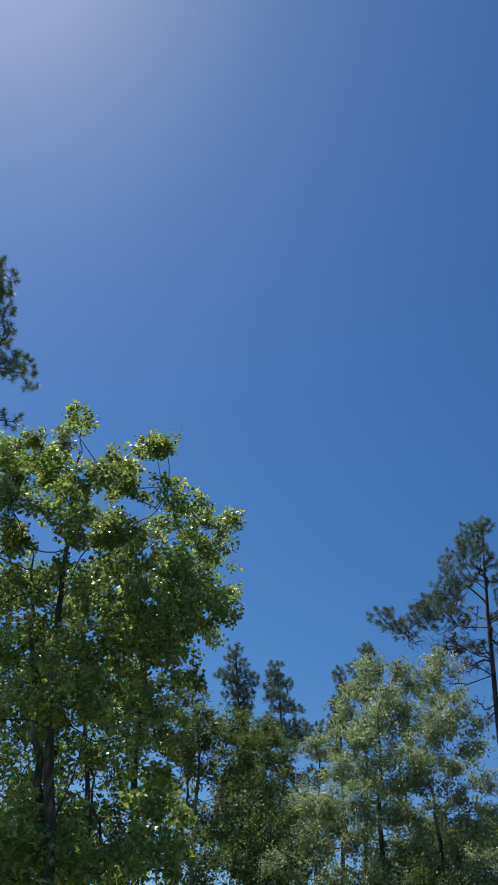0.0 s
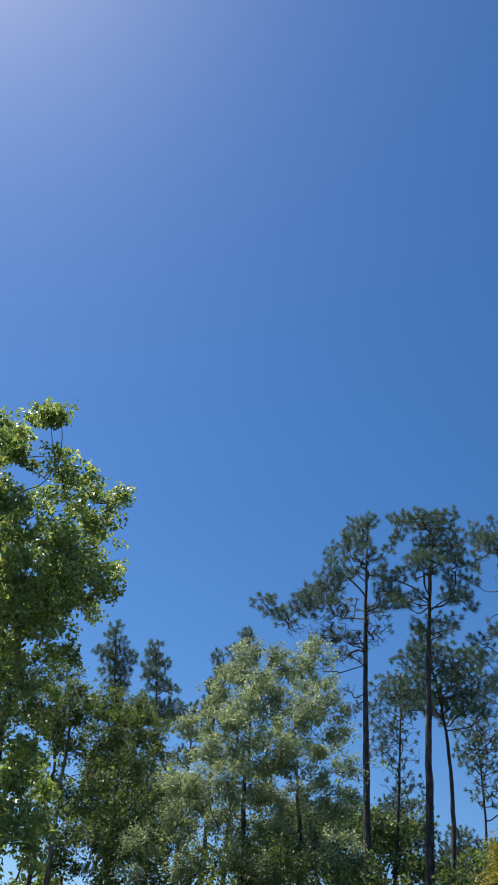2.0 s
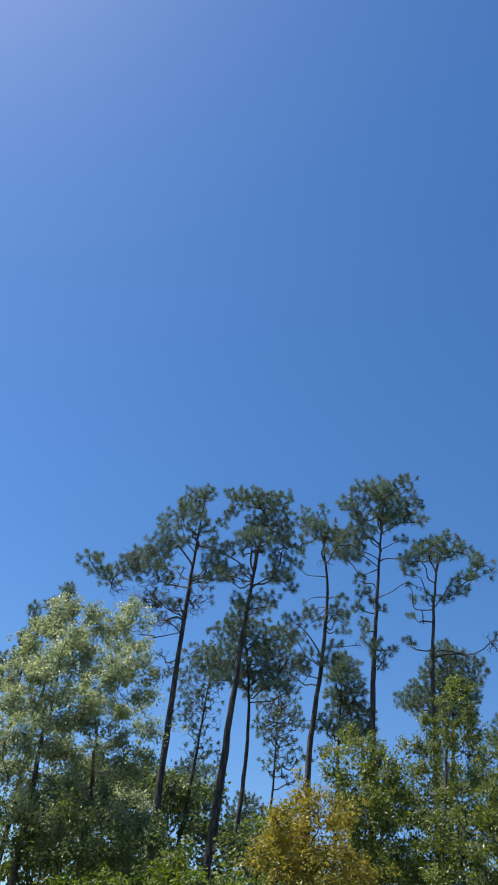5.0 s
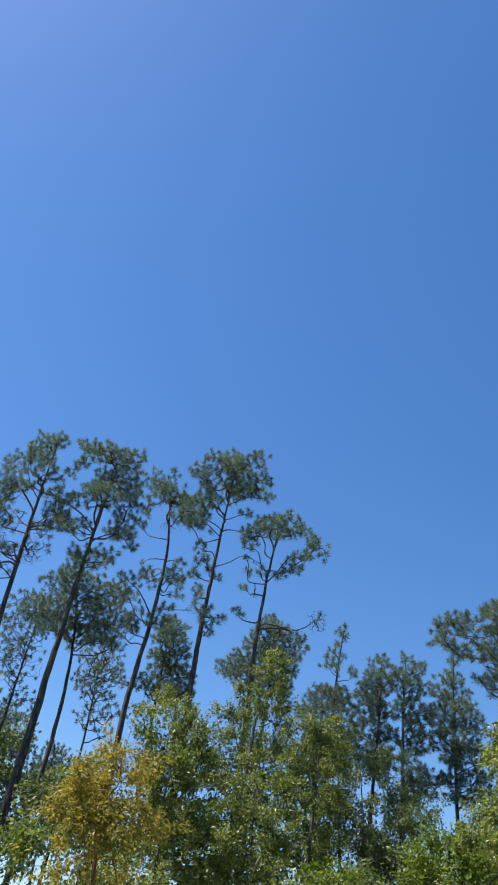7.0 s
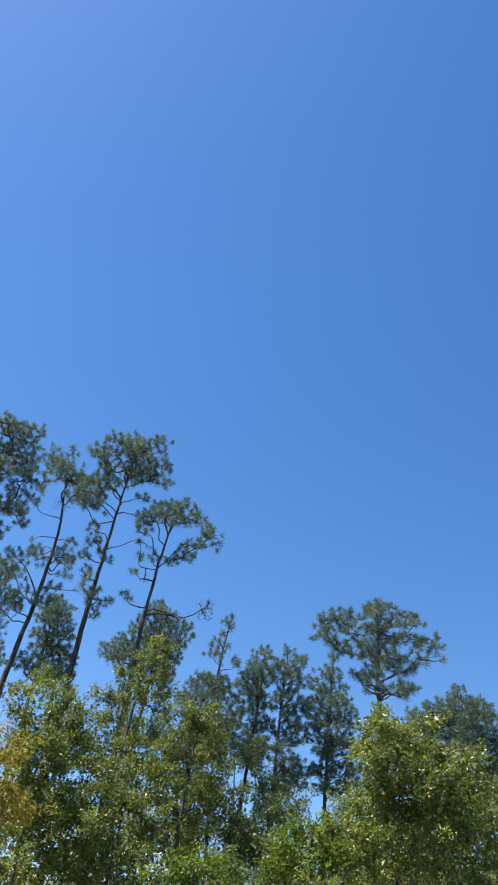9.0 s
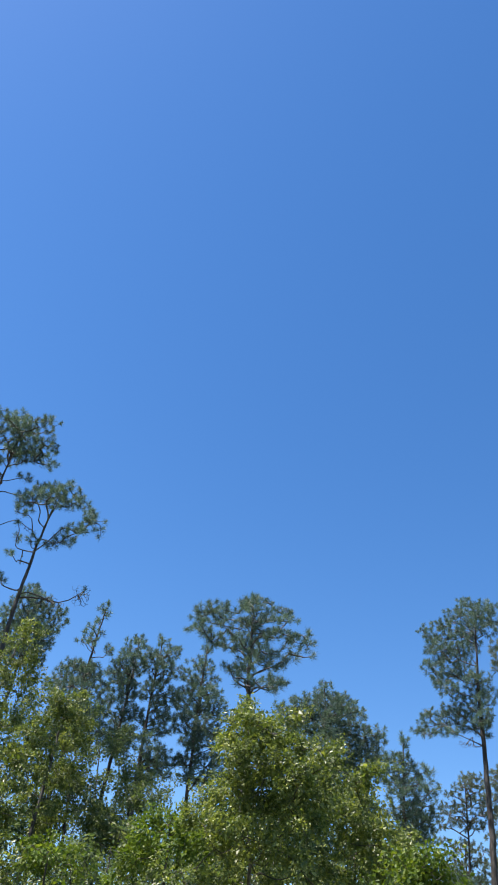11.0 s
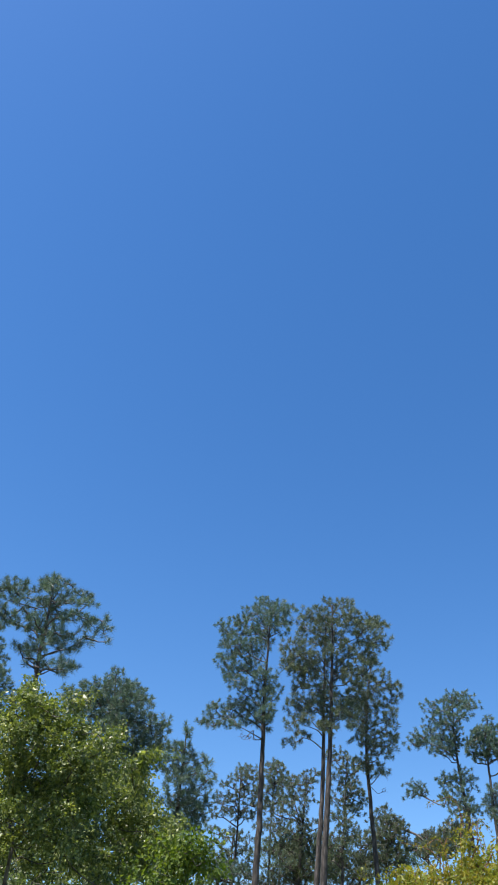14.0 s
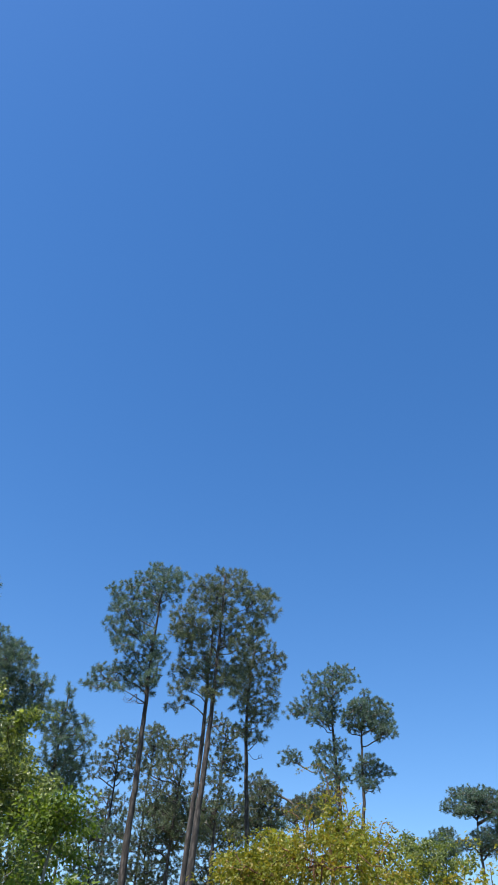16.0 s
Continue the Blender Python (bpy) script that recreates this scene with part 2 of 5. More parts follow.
def in_outline(rng, poly, step, size, flat=1.15):
    """Pads of foliage on an uneven lattice inside a crown's outline."""
    us, hs = [p[0] for p in poly], [p[1] for p in poly]
    out, row, h = [], 0, max(hs)
    while h > min(hs):
        u = min(us) + (row % 2) * 0.5 * step
        while u < max(us):
            x, y = u + rng.uniform(-0.35, 0.35) * step, h + rng.uniform(-0.35, 0.35) * step
            hit = [(x2 - x1) * (y - y1) / (y2 - y1) + x1 > x for (x1, y1), (x2, y2) in zip(poly, poly[1:] + poly[:1]) if (y1 > y) != (y2 > y)]
            if sum(hit) % 2:
                r = size * rng.uniform(0.7, 1.25)
                out.append((x, y, r * flat, r / flat))
            u += step
        h -= step * 0.88
        row += 1
    return out


def spaced(pts, gap, taken):
    """Leaves out places that lie too close to one before them; taken holds those of the whole tree."""
    keep = []
    for p in pts:
        if not taken or np.min(np.sum((np.array(taken) - p) ** 2, axis=1)) > gap * gap:
            keep.append(p)
            taken.append(p)
    return np.array(keep)


class Spot:
    """Where a plant stands: azimuth from the first view's north, distance; lays out sideways and upright measures."""

    def __init__(self, az, dist):
        a = radians(az)
        self.d, self.ahead, self.right = dist, np.array([math.sin(a), math.cos(a), 0]), np.array([math.cos(a), -math.sin(a), 0])

    def at(self, u, h, v=0.0):
        k = 1 + v / self.d
        return self.ahead * (ARM + self.d + v) + self.right * (u * k) + np.array([0, 0, EYE + (h - EYE) * k])


COUNT = [0]


def start_plant(name, spot, trunk, label, category, group):
    COUNT[0] += 1
    rng = np.random.default_rng(COUNT[0] * 7 + 3)
    base = spot.at(trunk[0][0], 0)
    base[2] = 0
    ob = tagged(new(name), label, category, group)
    ob.location = Vector(base)
    return rng, base, ob


def limb_curve(rng, a, c, arch, n=7, crook=0.06):
    """A limb from a to c, bent up or down and crooked on the way."""
    reach = np.linalg.norm(c - a)
    pts = [a]
    for f in (0.3, 0.65):
        q = a + (c - a) * f + rng.standard_normal(3) * crook * reach
        q[2] += arch * np.linalg.norm((c - a)[:2]) * 4 * f * (1 - f)
        pts.append(q)
    return spline(np.array(pts + [c]), n)


def filled(rng, pads, most, thin):
    """Adds foliage between neighbouring pads, so that a crown hangs together."""
    more = []
    for p in pads:
        near = sorted(pads, key=lambda q: math.hypot(q[-4] - p[-4], q[-3] - p[-3]))[1:4]
        if not near:
            continue
        q = near[int(rng.integers(0, len(near)))]
        f = rng.uniform(0.35, 0.65)
        mid = [a + (b - a) * f for a, b in zip(p, q)]
        mid[-1], mid[-2] = mid[-1] * thin, mid[-2] * thin
        if math.hypot(q[-4] - p[-4], q[-3] - p[-3]) < most:
            more.append(tuple(mid))
    return list(pads) + more


def fork(wood, first, c, own, other):
    """Where a limb to c starts: from the trunk at first, or from wood that is nearer."""
    best, cost = first, own * np.linalg.norm(c - first)
    if wood:
        arr = np.vstack(wood)
        d = np.linalg.norm(arr - c, axis=1) + other + 1.2 * np.maximum(0, arr[:, 2] - c[2] - 0.1)
        k = int(np.argmin(d))
        if d[k] < cost:
            best = arr[k]
    return best


def pine(az, dist, trunk, pads=(), extra=(), bare=(), outlines=(), step=0.7, pad=0.5, girth=0.16, dens=1.0, spread=1.32, old=False, thin=(), airy=0.0, label="", group="pine wood"):
    spot = Spot(az, dist)
    rng, base, tree = start_plant("pine_tree", spot, trunk, label, "pine tree", group)
    us, hs = [p[0] for p in trunk], [p[1] for p in trunk]
    n = 30
    line = spline([spot.at(u, h) for u, h in trunk], n)
    line[0, 2] = -0.1
    top = hs[-1]
    frac = np.clip(line[:, 2] / top, 0, 1)
    radii = girth * 1.02 * (1 - frac) ** 0.75 + 0.018 + girth * 0.35 * np.exp(-line[:, 2] / 0.5)
    line[1:-1, :2] += rng.standard_normal((n - 2, 2)) * girth * 0.07
    part("trunk", stem_mesh("trunk", rng, line - base, radii, PINE_BARK), tree)
    pads = filled(rng, list(pads) + list(extra), 2.2, 0.9)
    for poly in outlines:
        pads += in_outline(rng, poly, step, pad)
    spread *= 1.12 if dist > 52 else 1.0
    pads.append((us[-1], top, 0.32, 0.3))
    pads.sort(key=lambda p: abs(p[-4] - float(np.interp(p[-3], hs, us))))
    width = max(abs(p[-4] - us[-1]) for p in pads) + 0.5
    per, wide, gap = (112, 0.012, 0.275) if dist < 34.5 else (68, 0.0195, 0.3) if dist < 43 else (54, 0.027, 0.33) if dist < 52 else (46, 0.033, 0.37)
    gap, taken = gap * max(dens, 0.6) ** -0.4, []
    wood = []
    sparse = [p for poly in thin for p in in_outline(rng, poly, 0.62, 0.42)]
    for p, leafed, gaps in [(p, True, airy) for p in pads] + [(p, True, 0.72) for p in sparse] + [(p, False, 0) for p in bare]:
        u, h, ru, rh = p[-4], p[-3], p[-2] * spread, p[-1] * spread
        ut = float(np.interp(h, hs, us))
        room = math.sqrt(max(0.05, 1 - ((u - ut) / (width * 1.05)) ** 2)) * min(width, 2.2)
        v = rng.uniform(-0.75, 0.75) * room
        ha = p[0] if len(p) == 5 else h - 0.25 * abs(u - ut) - 0.3 - 0.3 * rh
        ha = min(max(ha, 0.3 * top), top - 0.25)
        k = int(np.argmin(np.abs(line[:, 2] - ha)))
        f = np.interp(ha, line[:, 2], np.arange(n))
        a = line[int(f)] + (line[min(int(f) + 1, n - 1)] - line[int(f)]) * (f - int(f))
        c = spot.at(u, h, v)
        a = fork(wood, a, c, 0.7, 0.3)
        reach = np.linalg.norm(c - a)
        limb = limb_curve(rng, a, c - np.array([0, 0, 0.3 * rh]), rng.uniform(-0.14, 0.2), 9, 0.075)
        wood.append(limb[2:-1])
        area = math.pi * ru * rh
        count = max(5, int(round(area * 52 * dens * (0.25 / gap) ** 2))) if leafed else max(16, int(round(area * 130)))
        tips = blob(rng, count, c - np.array([0, 0, 0.12 * rh]), ru * 0.92, 0.5 * (ru + rh), rh * 0.92, spot.right, spot.ahead, dome=leafed)
        if leafed:
            tips = spaced(tips, gap, taken)
            if not len(tips):
                continue
        r_limb = min(0.02 + 0.014 * reach, radii[k] * 0.6) * (1.0 if leafed else 0.55)
        ea, eb, ra, rb, heads = branching(rng, limb, tips, r_limb, (0.009 if leafed else 0.004) if dist < 50 else 0.012)
        tv, tf = tubes(ea - base, eb - base, ra, rb, 4 if dist < 32.5 else 3)
        ob = part("limb" if leafed else "dead_limb", mesh_of("limb", tv, tf, TWIG_BARK, True), tree, "" if leafed else "bare grey-brown twiggy dead limb")
        if leafed:
            full = rng.uniform(0, 1, len(tips)) >= gaps
            if not full.any():
                full[0] = True
            part("needles", needle_mesh(rng, tips[full] - base, heads[full], per, 0.25, wide, OLD_NEEDLES if old else NEEDLES), ob)
    return tree


def leafy(az, dist, trunk, pads=(), outlines=(), drop=0.0, step=0.7, pad=0.5, leaf=0.085, stray=0.45, fill=True, clump=9, spread=1.08, mat="green", shape="oval", dens=1.0, bush=False, stems=False, wands=0, name="broadleaf_tree", label="", category="tree", group="broadleaved undergrowth", girth=0.11):
    spot = Spot(az, dist)
    rng, base, tree = start_plant(name, spot, trunk, label, category, group)
    us, hs = [p[0] for p in trunk], [p[1] for p in trunk]
    n = 18
    line = spline([spot.at(u, h) for u, h in trunk], n)
    line[0, 2] = -0.1
    top = hs[-1]
    line[1:, :2] += rng.standard_normal((n - 1, 2)) * 0.03
    radii = (girth if not bush else 0.04) * (1 - np.clip(line[:, 2] / top, 0, 1)) ** 0.8 + 0.012
    wood_mat = RED_STEM if mat in ("yellow", "ochre") else GREY_BARK
    part("trunk" if not bush else "stem", stem_mesh("trunk", rng, line - base, radii, wood_mat, 8), tree)
    pads = filled(rng, pads, 3.0, 0.95) if fill else list(pads)
    for poly in outlines:
        pads += in_outline(rng, poly, step, pad)
    width = max(abs(p[0] - us[0]) + p[2] for p in pads)
    pads.sort(key=lambda p: abs(p[0] - us[0]) + 0.3 * p[1])
    pads = [(p[0], p[1] - drop, *p[2:], 1.0, rng.uniform(-0.8, 0.8)) for p in pads]
    low = min(p[1] - p[3] for p in pads)
    if bush:  # the skirt down to the ground
        h = low
        while h > 0.4:
            for k in range(max(2, int(width * 0.8))):
                size = rng.uniform(0.45, 0.7)
                pads.append((us[0] + rng.uniform(-0.85, 0.85) * width, h, size, 0.4, 0.35, rng.uniform(-0.8, 0.8)))
            h -= 0.6
    tv_shape = LOBED if shape == "lobed" else OVAL
    per = 21
    wood = [line[n // 4:-1]]
    for u, h, ru, rh, thick, deep in pads:
        ru, rh = ru * spread, rh * spread
        ut = float(np.interp(h, hs, us))
        v = deep * math.sqrt(max(0.08, 1 - ((u - us[0]) / (width * 1.05)) ** 2)) * min(width, 2.6)
        c = spot.at(u, h, v)
        if bush or stems:
            a = base + spot.right * (u - us[0]) * rng.uniform(0.1, 0.6) + spot.ahead * rng.uniform(-0.4, 0.4)
            a = fork(wood, a, c, 0.6, 0.3)
        else:
            ha = min(max(h - 1.1 * abs(u - ut) - 1.0, 0.25 * top), top - 0.2)
            f = np.interp(ha, line[:, 2], np.arange(n))
            a = line[int(f)] + (line[min(int(f) + 1, n - 1)] - line[int(f)]) * (f - int(f))
            a = fork(wood, a, c, 0.9, 0.3)
        limb = limb_curve(rng, a, c - np.array([0, 0, 0.3 * rh]), -0.1 if not bush else -0.05, 8)
        wood.append(limb[2:-1])
        area = math.pi * ru * rh
        count = max(4, int(round(area * 33 * dens * thick * (0.085 / leaf) ** 1.2)))
        clumps = blob(rng, max(4, int(area * clump)), c, ru, 0.5 * (ru + rh), rh, spot.right, spot.ahead)
        size = min(max(0.5 * math.sqrt(ru * rh / max(1.0, area)), 0.18), 0.3)
        tips = clumps[rng.integers(0, len(clumps), count)] + rng.standard_normal((count, 3)) * np.array([size, size, size * 0.7]) * 0.55
        tips = c + (tips - c) * (1 + stray * rng.uniform(0, 1, (count, 1)) ** 4)
        reach = np.linalg.norm(c - a)
        heads = unit(tips - c)
        ea, eb, ra, rb, heads[::6] = branching(rng, limb, tips[::6], min(0.008 + 0.005 * reach, 0.04), 0.0045)
        tv, tf = tubes(ea - base, eb - base, ra, rb, 3)
        ob = part("limb", mesh_of("limb", tv, tf, wood_mat, True), tree)
        part("leaves", leaf_mesh(rng, tips - base, heads, per, leaf * 2.7, leaf * (1.2 if shape == "lobed" else 1.27), LEAVES[mat], tv_shape, c - base), ob)
        inside = c + (tips - c) * 0.68
        part("inner_leaves", leaf_mesh(rng, inside - base, heads, 2, leaf * 2.4, min(leaf * 2.4, 0.17), LEAVES[mat], OVAL, c - base), ob)
    for k in range(wands):  # long arching shoots that stand out of the top
        p = pads[int(rng.integers(0, max(1, len(pads) // 3)))]
        a = spot.at(p[0], p[1], rng.uniform(-0.5, 0.5))
        lean = rng.choice([-1, 1]) * rng.uniform(0.1, 0.35)
        b = a + spot.right * lean * 0.4 + np.array([0, 0, p[3] + rng.uniform(0.2, 0.6)])
        c = b + spot.right * lean + np.array([0, 0, rng.uniform(-0.15, 0.15)])
        curve = spline([a, b, c], 12)
        r = np.linspace(0.0045, 0.0018, 12)
        tv, tf = tubes(curve[:-1] - base, curve[1:] - base, r[:-1], r[1:], 4)
        ob = part("shoot", mesh_of("shoot", tv, tf, wood_mat, True), tree)
        part("leaves", leaf_mesh(rng, curve[3:] - base, unit(np.gradient(curve, axis=0))[3:], 6, leaf * 1.2, leaf, LEAVES[mat], OVAL, curve[0] - base), ob)
    return tree


# Ground: one sheet out to the horizon
def ground():
    mat = bpy.data.materials.new("rough grass")
    mat.use_nodes = True
    nt = mat.node_tree
    noise_a, noise_b = nt.nodes.new("ShaderNodeTexNoise"), nt.nodes.new("ShaderNodeTexNoise")
    pos = nt.nodes.new("ShaderNodeNewGeometry")
    noise_a.inputs["Scale"].default_value, noise_b.inputs["Scale"].default_value = 0.15, 6.0
    m = nt.nodes.new("ShaderNodeMath")
    m.operation = "MULTIPLY"
    for k, t in enumerate((noise_a, noise_b)):
        t.inputs["Detail"].default_value = 8
        nt.links.new(pos.outputs["Position"], t.inputs["Vector"])
        nt.links.new(t.outputs["Fac"], m.inputs[k])
    cr = ramp(nt, ((0.12, (0.05, 0.07, 0.02)), (0.25, (0.09, 0.11, 0.035)), (0.4, (0.2, 0.16, 0.09))))
    nt.links.new(m.outputs[0], cr.inputs["Fac"])
    nt.links.new(cr.outputs["Color"], nt.nodes["Principled BSDF"].inputs["Base Color"])
    nt.nodes["Principled BSDF"].inputs["Roughness"].default_value = 0.95
    bm = bmesh.new()
    bmesh.ops.create_grid(bm, x_segments=60, y_segments=60, size=2000)
    me = bpy.data.meshes.new("ground")
    bm.to_mesh(me)
    bm.free()
    me.materials.append(mat)
    tagged(new("ground", me), "rough sunlit grass at the edge of a wood", "ground", kind="structure")


ground()


# Pines and broadleaved plants: azimuth, distance, trunk as (sideways, height), then limbs of foliage
pine(21.94, 33, ((0.22, 0), (0.01, 6.2), (-0.22, 10.58), (-0.4, 14.96), (-0.51, 19.34), (-0.53, 23.72),),
     pads=((21.34, -0.41, 23.76, 0.51, 0.54), (21.02, -1.19, 23.22, 0.5, 0.6), (20.7, -1.72, 22.28, 0.55, 0.39), (20.24, -2.39, 21.78, 0.38, 0.32), (20.39, -0.68, 21.94, 0.88, 0.71), (19.63, -1.75, 20.88, 0.75, 0.56), (19.18, -2.61, 19.9, 0.62, 0.36), (19.18, 0.21, 20.87, 0.54, 0.62), (18.88, 0.63, 19.73, 0.64, 0.54), (16.21, -3.47, 19.09, 0.76, 0.77), (16.13, -5.13, 19.16, 0.6, 0.53), (16.21, -4.25, 18.32, 0.65, 0.34), (17.72, -2.11, 19.11, 0.77, 0.47),),
     bare=((17.44, -2.31, 17.75, 0.9, 0.68), (16.89, -1.7, 16.76, 0.64, 0.49), (16.34, -2.28, 16.01, 0.44, 0.21), (18.01, 0.02, 17.69, 0.61, 0.5), (15.08, -1.23, 15.25, 0.43, 0.26), (14.78, -0.92, 14.42, 0.33, 0.3), (16.61, -3.63, 17.88, 0.5, 0.45),), thin=(((-3.77, 19.83), (-2.55, 20.54), (-0.87, 19.18), (-0.54, 16.05), (-1.47, 16.63), (-2.56, 17.62), (-3.54, 18.39)), ((-0.59, 19.79), (0.41, 19.57), (0.67, 17.89), (-0.0, 17.15), (-0.49, 16.98)), ((-2.61, 21.15), (-1.05, 22.22), (-0.82, 19.18), (-2.53, 20.23))), girth=0.19, dens=1.02, spread=1.15, label="tall leaning pine with bare twiggy lower limbs", group="tall pines")
pine(25.57, 32, ((-0.08, 0), (-0.02, 6.36), (0.04, 10.36), (0.09, 14.36), (0.2, 18.36), (0.45, 22.36),),
     pads=((19.53, -0.17, 23.29, 1.05, 0.53), (19.53, 1.18, 23.11, 0.61, 0.73), (19.83, -1.06, 22.77, 0.27, 0.66), (19.99, -1.58, 23.4, 0.19, 0.23), (19.24, -1.45, 21.81, 0.37, 0.51), (19.68, 0.59, 21.81, 1.14, 0.76), (19.24, -0.21, 20.8, 0.74, 0.61), (18.94, -1.17, 20.21, 0.52, 0.54), (18.88, -0.61, 19.21, 0.62, 0.38), (18.79, -1.36, 18.75, 0.46, 0.31), (19.24, 1.51, 20.99, 0.7, 0.55), (18.64, 1.31, 19.44, 0.73, 0.53), (18.06, 0.98, 18.08, 0.81, 0.31), (18.06, 2.05, 18.76, 0.36, 0.31), (17.5, -0.39, 17.9, 0.35, 0.36), (17.08, 0.7, 17.39, 0.45, 0.33),), girth=0.2, dens=1.08, spread=1.15, label="tall pine with a broad tufted crown above bare trunk", group="tall pines")
pine(31.4, 34, ((-0.11, 0), (0.08, 8.91), (0.07, 12.58), (0.3, 16.26), (0.35, 19.93), (-0.23, 23.61),),
     pads=((21.21, -1.07, 23.74, 0.58, 0.59), (21.52, -0.26, 24.37, 0.41, 0.35), (21.36, 0, 23.13, 0.8, 0.74), (20.9, -1.08, 22.58, 0.42, 0.43), (20.9, 0.89, 22.75, 0.62, 0.6), (20.59, -1.07, 21.19, 0.33, 0.32), (19.53, -0.77, 19.07, 0.21, 0.24), (18.49, -0.13, 18.37, 0.48, 0.38), (19.38, 1.01, 19.61, 0.32, 0.3), (18.2, 0.94, 18.86, 0.48, 0.47), (17.91, 1.23, 17.86, 0.47, 0.25), (16.51, -1.13, 18.23, 0.47, 0.46), (16.23, -1.2, 17.09, 0.36, 0.39), (16.1, 0.62, 16.5, 0.51, 0.6), (15.43, -0.49, 16.14, 0.41, 0.43),),
     bare=((15.96, -0.77, 16.37, 0.41, 0.32), (15.17, -0.8, 15.57, 0.45, 0.32), (17.06, 1.97, 17.34, 0.36, 0.17),), girth=0.18, spread=1.15, label="tall pine with sparse crown and crooked dead limbs", group="tall pines")
pine(35.87, 32, ((0.09, 0), (0.01, 10.17), (-0.07, 13.37), (-0.06, 16.57), (0.03, 19.77), (0.17, 22.97),),
     pads=((22, 1.24, 24.9, 0.55, 0.62), (22.16, 0.29, 24.41, 0.66, 0.55), (22, -0.82, 24.52, 0.78, 0.45), (21.69, -1.58, 23.58, 0.49, 0.54), (22.16, -0.21, 23.43, 0.87, 0.6), (21.85, 1.42, 23.56, 0.76, 0.67), (21.69, 2.02, 22.77, 0.27, 0.39), (21.85, 0.77, 22.7, 0.48, 0.42), (21.38, -1.02, 22.54, 0.48, 0.58), (20.46, -1.3, 21.56, 0.53, 0.57), (20.92, -0.39, 21.96, 0.29, 0.57), (20.01, -2.04, 20.97, 0.47, 0.43), (20.16, -1.15, 20.65, 0.57, 0.33), (20.46, 1.23, 20.87, 0.26, 0.24),),
     extra=((18.29, -0.59, 18.91, 0.35, 0.37), (17.87, -0.87, 18.21, 0.33, 0.31), (18.01, 0.26, 18.15, 0.22, 0.33), (16.4, -0.37, 16.63, 0.22, 0.58), (15.38, 0.26, 15.76, 0.24, 0.46), (16.14, 0.71, 16.32, 0.24, 0.18),),
     bare=((18.57, 2.04, 19.21, 0.3, 0.14), (18.57, -2.37, 20.24, 0.52, 0.24),), girth=0.19, dens=1.14, spread=1.15, label="tall straight pine with a rounded crown of tufts", group="tall pines")
pine(40.1, 31, ((0.03, 0), (-0.01, 11.76), (-0.06, 14.01), (-0.03, 16.26), (0.1, 18.52), (0.33, 20.77),),
     pads=((19.04, -0.18, 20.74, 0.8, 0.54), (18.76, -0.92, 19.98, 0.45, 0.47), (19.32, 0.37, 20.47, 0.54, 0.53), (18.76, 1.4, 20.52, 0.49, 0.53), (18.49, 2.07, 19.97, 0.43, 0.37), (18.21, 2.54, 19.43, 0.26, 0.31), (17.68, 1.46, 19.16, 0.53, 0.33), (17.15, 1.05, 18.62, 0.62, 0.3), (17.94, 0.67, 18.24, 0.33, 0.33), (17.68, -0.81, 18.17, 0.29, 0.22), (19.6, 0.76, 21.32, 0.2, 0.3), (18.21, -1.09, 19.37, 0.32, 0.28), (16, -0.9, 16.15, 0.37, 0.3),),
     extra=((15.5, 2.56, 16.66, 0.14, 0.13),),
     bare=((15.63, 1.41, 15.72, 0.49, 0.2), (16.76, -0.36, 17.13, 0.19, 0.26), (15.5, 2.39, 16.27, 0.41, 0.45),), girth=0.16, spread=1.15, label="tall pine with flat-topped crown and low reaching limb", group="tall pines")
pine(26.87, 39, ((-0.12, 0), (0, 7.53), (0.19, 10.91), (0.15, 14.3), (-0.26, 17.69), (-1.17, 21.08),),
     pads=((-1.28, 20.95, 0.3, 0.33),),
     outlines=(((-1.27, 20.89), (-0.66, 20.86), (0.09, 20), (1.22, 20.13), (2.1, 19.37), (2.31, 17.66), (2.16, 16.5), (1.23, 16.12), (-0.53, 16.42), (-1.98, 16.48), (-2.79, 17.12), (-2.92, 18.33), (-2.19, 19.54), (-1.72, 20.28)),), step=0.66, pad=0.51, girth=0.15, dens=1.45, spread=1.2, label="dense dark pine behind taller pines")
pine(23.42, 46, ((-0.28, 0), (0, 9.76), (0.16, 12.78), (0.25, 15.8), (0.3, 18.82), (0.31, 21.84),),
     pads=((-1.23, 20.8, 0.61, 0.58), (-1.27, 19.36, 0.73, 0.56), (-0.1, 18.89, 0.86, 0.55), (0.63, 19.72, 0.61, 0.63), (-1.18, 17.33, 0.71, 0.46), (-0.19, 17.68, 0.65, 0.46),),
     outlines=(((-1.89, 20.31), (0.24, 21.83), (1.32, 17.45), (1.18, 14.98), (-0.73, 14.96)),), step=0.82, pad=0.49, girth=0.13, dens=0.75, spread=1.5, airy=0.45, label="thin leaning pine in the wood")
pine(28.95, 50, ((-0.38, 0), (0, 11.77), (0.22, 14.04), (0.21, 16.31), (0.1, 18.58), (0.03, 20.85),),
     pads=((-0.21, 19.88, 0.87, 0.66), (0.81, 19.04, 0.79, 0.5), (-0.59, 18.73, 0.71, 0.5), (0.89, 20.41, 0.58, 0.45), (0.46, 17.65, 0.77, 0.42),),
     outlines=(((-0.85, 20.53), (1.05, 20.92), (1.78, 17.84), (1.13, 15.18), (-0.39, 16.16)),), step=0.84, pad=0.53, girth=0.12, dens=0.8, spread=1.6, airy=0.45, label="thin young pine in the wood")
